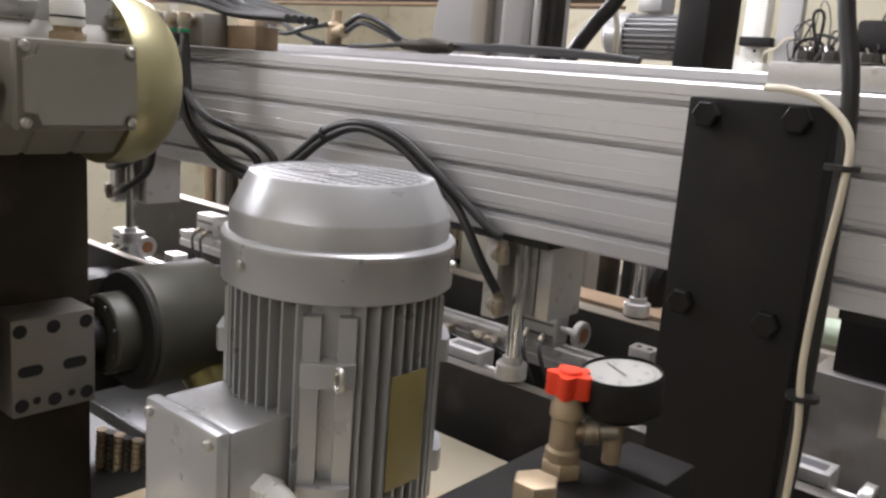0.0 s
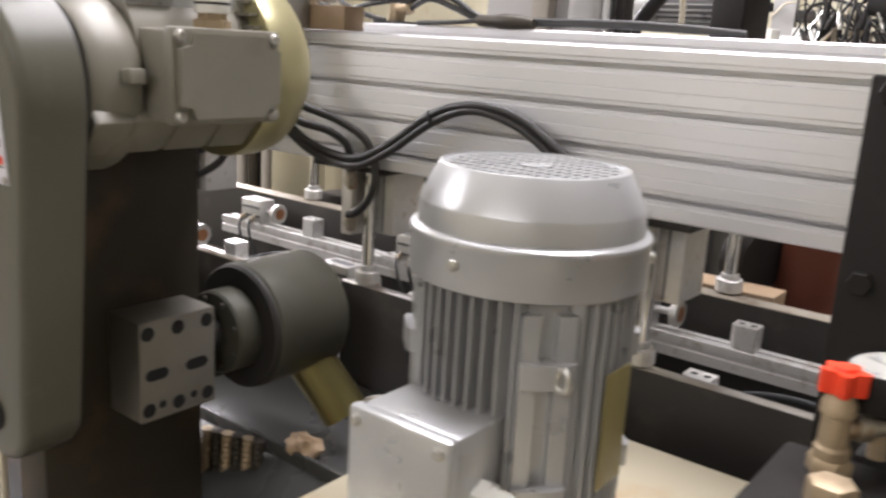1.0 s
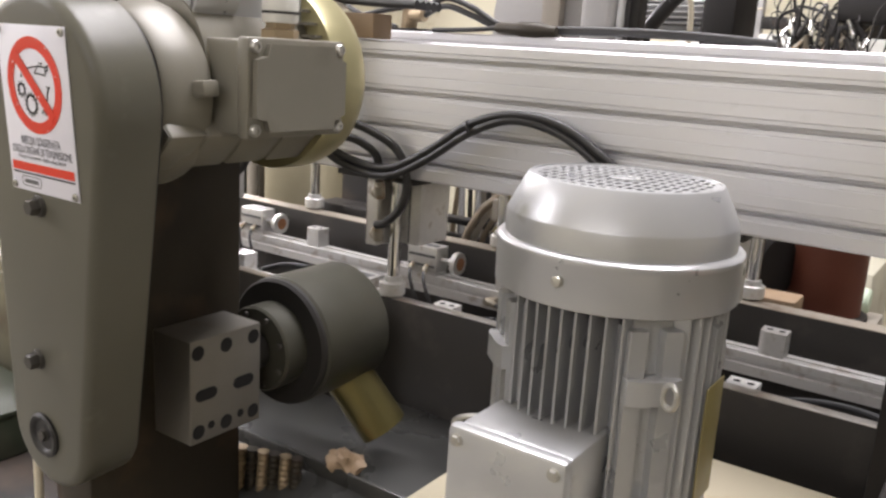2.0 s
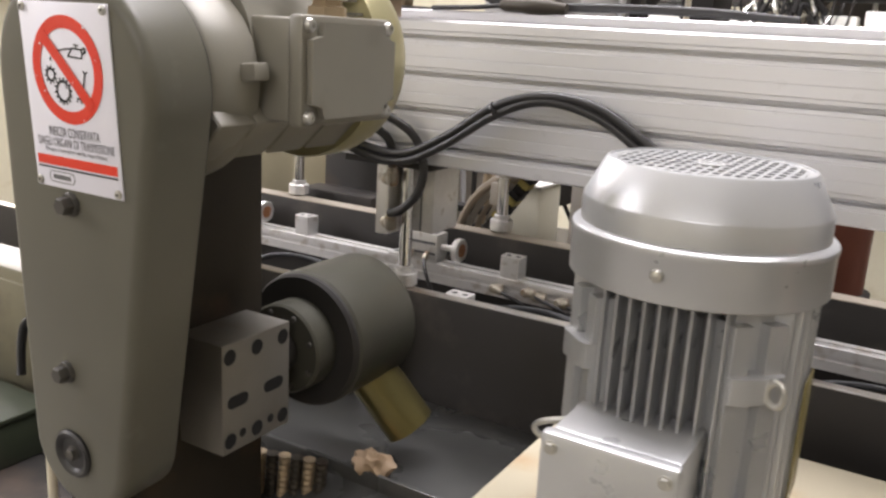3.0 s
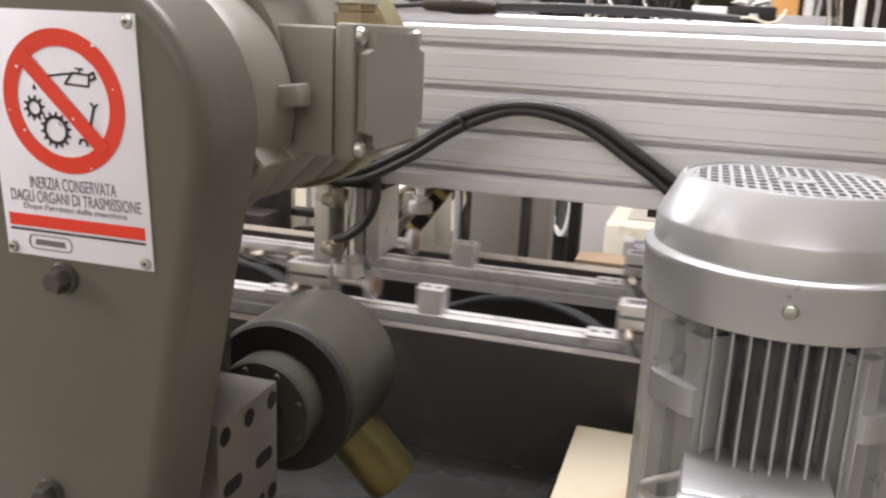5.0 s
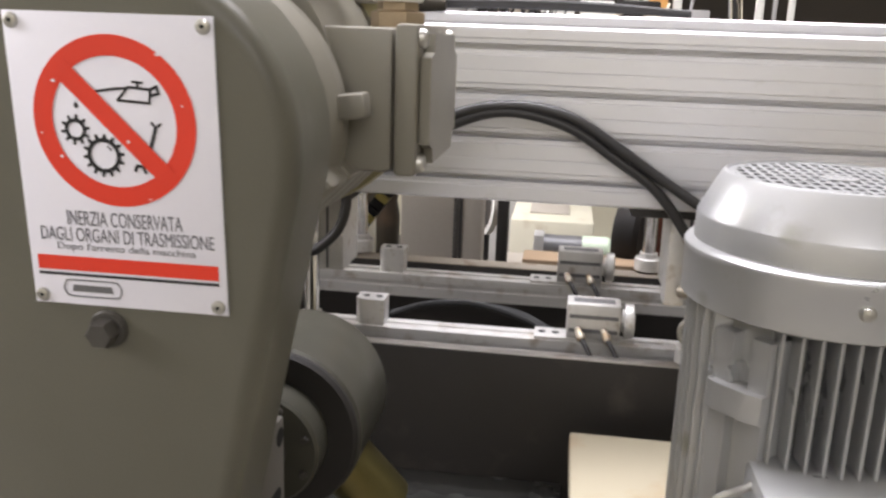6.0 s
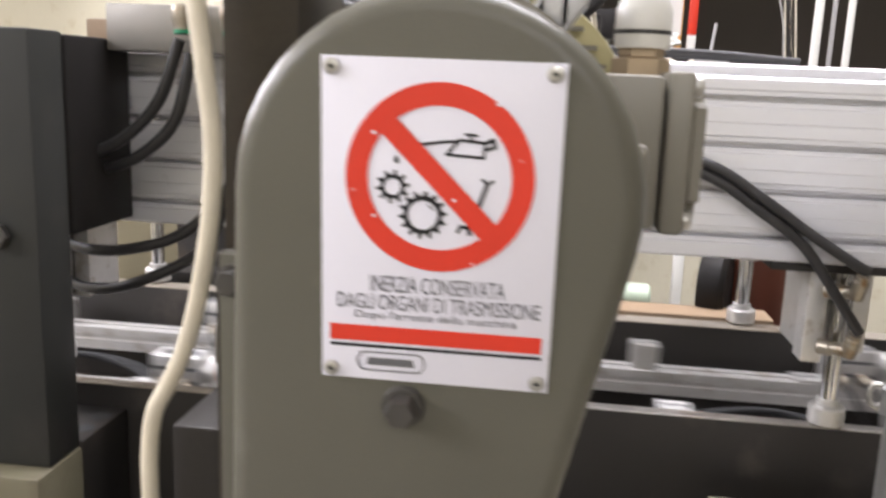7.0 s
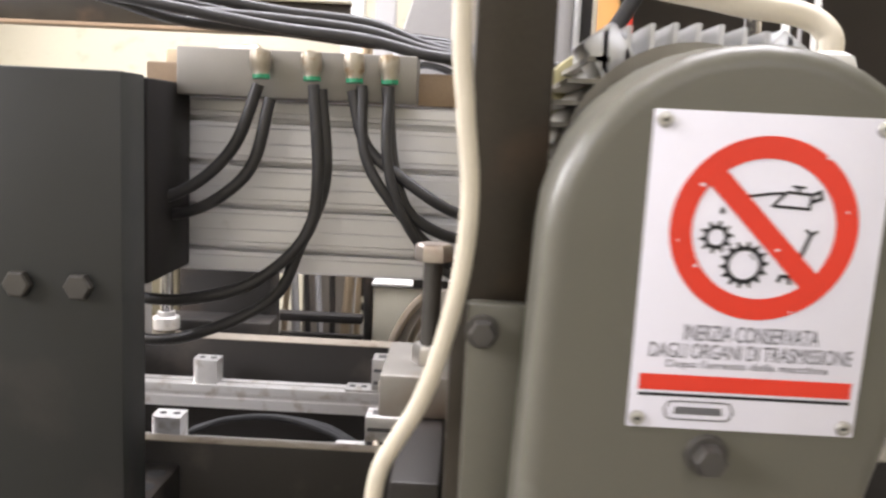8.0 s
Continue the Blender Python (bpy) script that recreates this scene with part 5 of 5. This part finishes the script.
part("foot", box(-1.29, -1.18, 1.4825, 1.742, 1.342, 1.358, 0.002), DARK, pc)
hose("conduit", [(-1.27, 1.864, 1.40), (-1.25, 1.864, 1.455), (-1.222, 1.864, 1.535), (-1.166, 1.864, 1.61), (-1.11, 1.864, 1.675), (-1.027, 1.864, 1.82)], 0.0186, RUBBER, "thick black conduit rising behind the beam", "conduit")
hose("thin_cable", [(-1.125, 1.9, 1.38), (-1.125, 1.9, 1.5), (-1.125, 1.9, 1.59), (-1.14, 1.9, 1.68), (-1.14, 1.9, 1.86)], 0.007, CABLE, "beige cable behind the beam", "cable")
# girder made up for a dark brown band, set to fit the camera's view
gird = thing("brown_band_girder", "dim brown band built as a girder from the hall wall", "girder")
part("web", box(-5.99, -1.88, 3.2, 3.21, 1.79, 1.90, 0.002), BROWN, gird)
part("flange", box(-5.99, -1.88, 3.16, 3.25, 1.775, 1.789, 0.002), TAN, gird)
part("flange", box(-5.99, -1.88, 3.16, 3.25, 1.901, 1.915, 0.002), CREAM_CLEAN, gird)
hm = thing("hanging_rack", "brown rack of upright pipes behind the trough", "rack")
part("panel", box(-3.1, -2.70, 2.1, 2.14, 0.0, 1.36, 0.004), DARK, hm)
for x, m in ((-3.02, BRASS_DULL), (-2.93, PANEL), (-2.86, BROWN), (-2.78, PANEL), (-2.72, BROWN)):
    part("pipe", rod((x, 2.05, 0.0), (x, 2.05, 1.34), 0.022, 14), m, hm)
bgm = thing("electric_motor", "silver electric motor with a black gearbox", "motor")
a0 = (-1.325, 2.24, 1.608)
part("fan_cover", lathe([(0.0, 0.0), (0.045, 0.002), (0.062, 0.02), (0.064, 0.06), (0.064, 0.075)], a0, (1, 0, 0), 32), SILVER, bgm)
# dark drum again carries the shade between the fins
part("stator", lathe([(0.052, 0.075), (0.052, 0.25)], a0, (1, 0, 0), 32), SILVER_DARK, bgm)
for k in range(24):
    bm = box(0.075, 0.248, -0.0015, 0.0015, 0.05, 0.062)
    bm.transform(Matrix.Translation(a0) @ Matrix.Rotation(radians(15 * k), 4, "X"))
    part("fin", bm, SILVER, bgm)
part("terminal_box", box(-1.22, -1.15, 2.2, 2.28, 1.672, 1.72, 0.004), SILVER, bgm)
part("gearbox", box(-1.074, -0.985, 2.14, 2.34, 1.44, 1.74, 0.012), BLACK, bgm)
part("stand", box(-1.11, -1.0, 2.18, 2.3, 0.294, 1.44, 0.004), DARK, bgm)
bgm.scale, bgm.location = (1.25, 1.25, 1.25), (-0.023, -0.002, -0.3675)
wm = thing("white_machine_frame", "white painted machine frame with holes and a dark bracket", "machine frame")
part("upright", box(-1.875, -1.765, 4.4, 4.5, 0.0, 2.4, 0.004), WHITE, wm)
part("low_box", box(-2.03, -1.877, 4.42, 4.5, 1.0, 1.665, 0.004), WHITE, wm)
part("dark_arm", box(-1.86, -1.70, 4.33, 4.398, 1.71, 1.755, 0.006), BLACK, wm)
part("dark_panel", box(-1.71, -1.60, 4.42, 4.48, 0.0, 2.3, 0.004), FAR_GREY, wm)
part("grey_box", box(-1.598, -1.43, 4.42, 4.5, 1.665, 1.725, 0.006), DARK, wm)
part("cover", box(-1.598, -1.39, 4.40, 4.5, 0.6, 1.64, 0.006), WHITE, wm)
part("small_switch", box(-2.0, -1.94, 4.40, 4.42, 1.675, 1.70, 0.003), DARK, wm)
for z in (1.63, 1.69):
    part("hole", lathe([(0.008, 0), (0, 0.0006)], (-1.80, 4.4, z), (0, -1, 0), 12), SOCKET, wm)
part("loose_wire", tube([(-1.74, 4.36, 1.62), (-1.72, 4.33, 1.68), (-1.67, 4.33, 1.70), (-1.63, 4.33, 1.745), (-1.58, 4.35, 1.76)], 0.006, 7, 5), CABLE, wm, "white loose wire")
wm.scale, wm.location = (1.2, 1.2, 1.2), (0.0294, -0.0018, -0.294)
clu = thing("wired_machine_head", "machine head crowded with black wires and shiny fittings", "machine head")
random.seed(11)
part("base", box(-1.52, -1.08, 4.2, 4.5, 0.0, 1.56, 0.01), FAR_GREY, clu)
for k in range(34):
    x, y = random.uniform(-1.50, -1.10), random.uniform(4.15, 4.4)
    h = random.uniform(0.06, 0.30)
    part("wire", tube([(x, y, 1.54), (x + random.uniform(-0.05, 0.05), y, 1.56 + h), (x + random.uniform(-0.12, 0.12), y + 0.03, 1.56 + h * random.uniform(0.6, 1.4)), (x + random.uniform(-0.15, 0.15), y + 0.05, 1.55)], random.choice((0.003, 0.005, 0.008)), 7, 5), random.choice((RUBBER, RUBBER, DARK, CABLE, BLACK)), clu)
for k in range(30):
    x, y = random.uniform(-1.50, -1.10), random.uniform(4.12, 4.3)
    part("fitting", lathe([(0.012, 0), (0.016, 0.03), (0.010, 0.05), (0.010, 0.09)], (x, y, 1.55 + random.choice((0, 0, 0.08))), (random.uniform(-0.8, 0.8), random.uniform(-0.4, 0.2), 1), 10), random.choice((FITTING, CHROME, CHROME, DARK, BLACK)), clu)
part("hood", box(-1.27, -0.87, 4.25, 4.45, 1.70, 1.84, 0.02), BLACK, clu, "black hood")
sh = thing("work_bench", "white steel bench with boxes and small parts in the distance", "bench")
part("top", box(-1.78, -0.50, 4.18, 4.75, 1.52, 1.555, 0.004), WHITE, sh)
for x in (-1.74, -0.56):
    part("leg", box(x, x + 0.05, 4.2, 4.25, 0.0, 1.52, 0.003), WHITE, sh)
part("rail", box(-0.98, -0.60, 4.5, 4.54, 1.715, 1.75, 0.004), WHITE, sh, "white steel rail")
for x in (-0.96, -0.64):
    part("rail_post", box(x, x + 0.02, 4.5, 4.53, 1.555, 1.715, 0.002), WHITE, sh)
for x0, x1, h in ((-1.13, -0.99, 0.075), (-0.96, -0.80, 0.10), (-1.74, -1.66, 0.07), (-1.62, -1.52, 0.04)):
    cb = thing("storage_box", "small white box on the far bench", "box", "boxes on the bench")
    part("box", box(x0, x1, 4.22, 4.34, 1.5555, 1.555 + h, 0.006), WHITE, cb)
tb2 = thing("tool_case", "black case on the far bench", "case")
part("case", box(-0.79, -0.58, 4.2, 4.36, 1.5555, 1.66, 0.012), BLACK, tb2)
part("latch", box(-0.70, -0.66, 4.195, 4.2, 1.60, 1.625, 0.002), ZINC, tb2)
bag = thing("plastic_bag", "crumpled whitish plastic bag lying on the black case", "bag")
rb = bmesh.new()
bmesh.ops.create_icosphere(rb, subdivisions=3, radius=1.0)
for v in rb.verts:
    n = noise.noise(v.co * 2.3) * 0.5 + noise.noise(v.co * 6.0) * 0.25
    v.co = Vector((-0.695, 4.28, 1.688)) + Vector((v.co.x * 0.075, v.co.y * 0.06, v.co.z * 0.03)) * (1 + n)
part("film", rb, WHITE, bag)
hose("white_hose", [(-0.82, 4.19, 1.575), (-0.76, 4.17, 1.60), (-0.69, 4.17, 1.605), (-0.62, 4.17, 1.585), (-0.57, 4.18, 1.60), (-0.54, 4.22, 1.65)], 0.007, CABLE, "thin white hose looped over the black case", "hose")
ob_ = thing("orange_board", "orange-yellow wooden board standing in the distance", "board")
part("board", box(-0.60, -0.30, 6.6, 6.66, 0.0, 2.8, 0.005), material("orange_wood", (0.75, 0.40, 0.12), 0.6, 0, 0.1, 3), ob_)
part("paper", box(-0.42, -0.31, 6.594, 6.5995, 1.86, 2.2), WHITE, ob_, "white paper sheet")
rp = thing("white_red_post", "white post with a red top far away", "post")
part("post", box(-0.27, -0.21, 6.5, 6.56, 0.0, 1.86, 0.004), WHITE, rp)
part("red_top", box(-0.27, -0.21, 6.5, 6.56, 1.861, 2.4, 0.004), SIGN_RED, rp, "red top")
for x, w, m in ((-0.45, 0.011, WHITE), (-0.408, 0.006, FAR_GREY), (-0.36, 0.009, WHITE)):
    wp = thing("white_post", "pale painted square post of the machine enclosure", "post", "white posts")
    part("post", box(x - w, x + w, 2.6, 2.6 + 2 * w, 0.0, 2.8, 0.003), m, wp)
lowb = thing("far_machine", "grey machine bed with a pale box in the dim hall", "machine")
part("bed", box(-0.75, -0.2, 5.2, 5.6, 0.0, 1.66, 0.01), FAR_GREY, lowb)
part("pale_box", box(-0.66, -0.55, 5.25, 5.4, 1.6605, 1.76, 0.006), FAR_GREY, lowb)
part("mast", rod((-0.3, 5.3, 1.66), (-0.28, 5.3, 1.86), 0.01, 10), FAR_GREY, lowb)
sp_ = thing("hose_spray", "loose bundle of thin clear hoses hanging by the posts", "hoses")
random.seed(3)
for k in range(7):
    x = -0.545 + 0.006 * k
    part("hose", tube([(x - 0.03, 2.62, 1.95), (x - 0.02 + random.uniform(-0.01, 0.01), 2.62, 1.78), (x + random.uniform(-0.012, 0.012), 2.62, 1.66), (x + 0.015, 2.62, 1.52)], 0.0025, 6, 5), random.choice((CABLE, FITTING, FAR_GREY, RUBBER)), sp_)
part("holder", box(-0.56, -0.49, 2.60, 2.64, 1.49, 1.52, 0.003), DARK, sp_)
part("holder_post", box(-0.535, -0.515, 2.64, 2.66, 0.0, 1.52, 0.002), DARK, sp_)
db = thing("bolted_bar", "pale steel bar bolted on top of the beam with hexagon screws", "bar")
part("bar", box(-0.44, 0.75, 1.075, 1.135, 1.486, 1.515, 0.003), ALU_CAST, db)
for x in (-0.405, -0.375, -0.335, -0.25):
    part("screw", hexbolt((x, 1.09, 1.515), (0, 0, 1), 0.011, 0.014), BOLT_DARK, db)
fx = thing("rear_fixture", "grey steel fixture plate with drilled holes beyond the column", "fixture")
part("plate", box(-0.40, 0.1, 1.30, 1.40, 0.82, 1.095, 0.003), STEEL, fx)
part("dark_block", box(-0.375, -0.1, 1.32, 1.44, 1.0955, 1.19, 0.003), BLACK, fx)


motions()
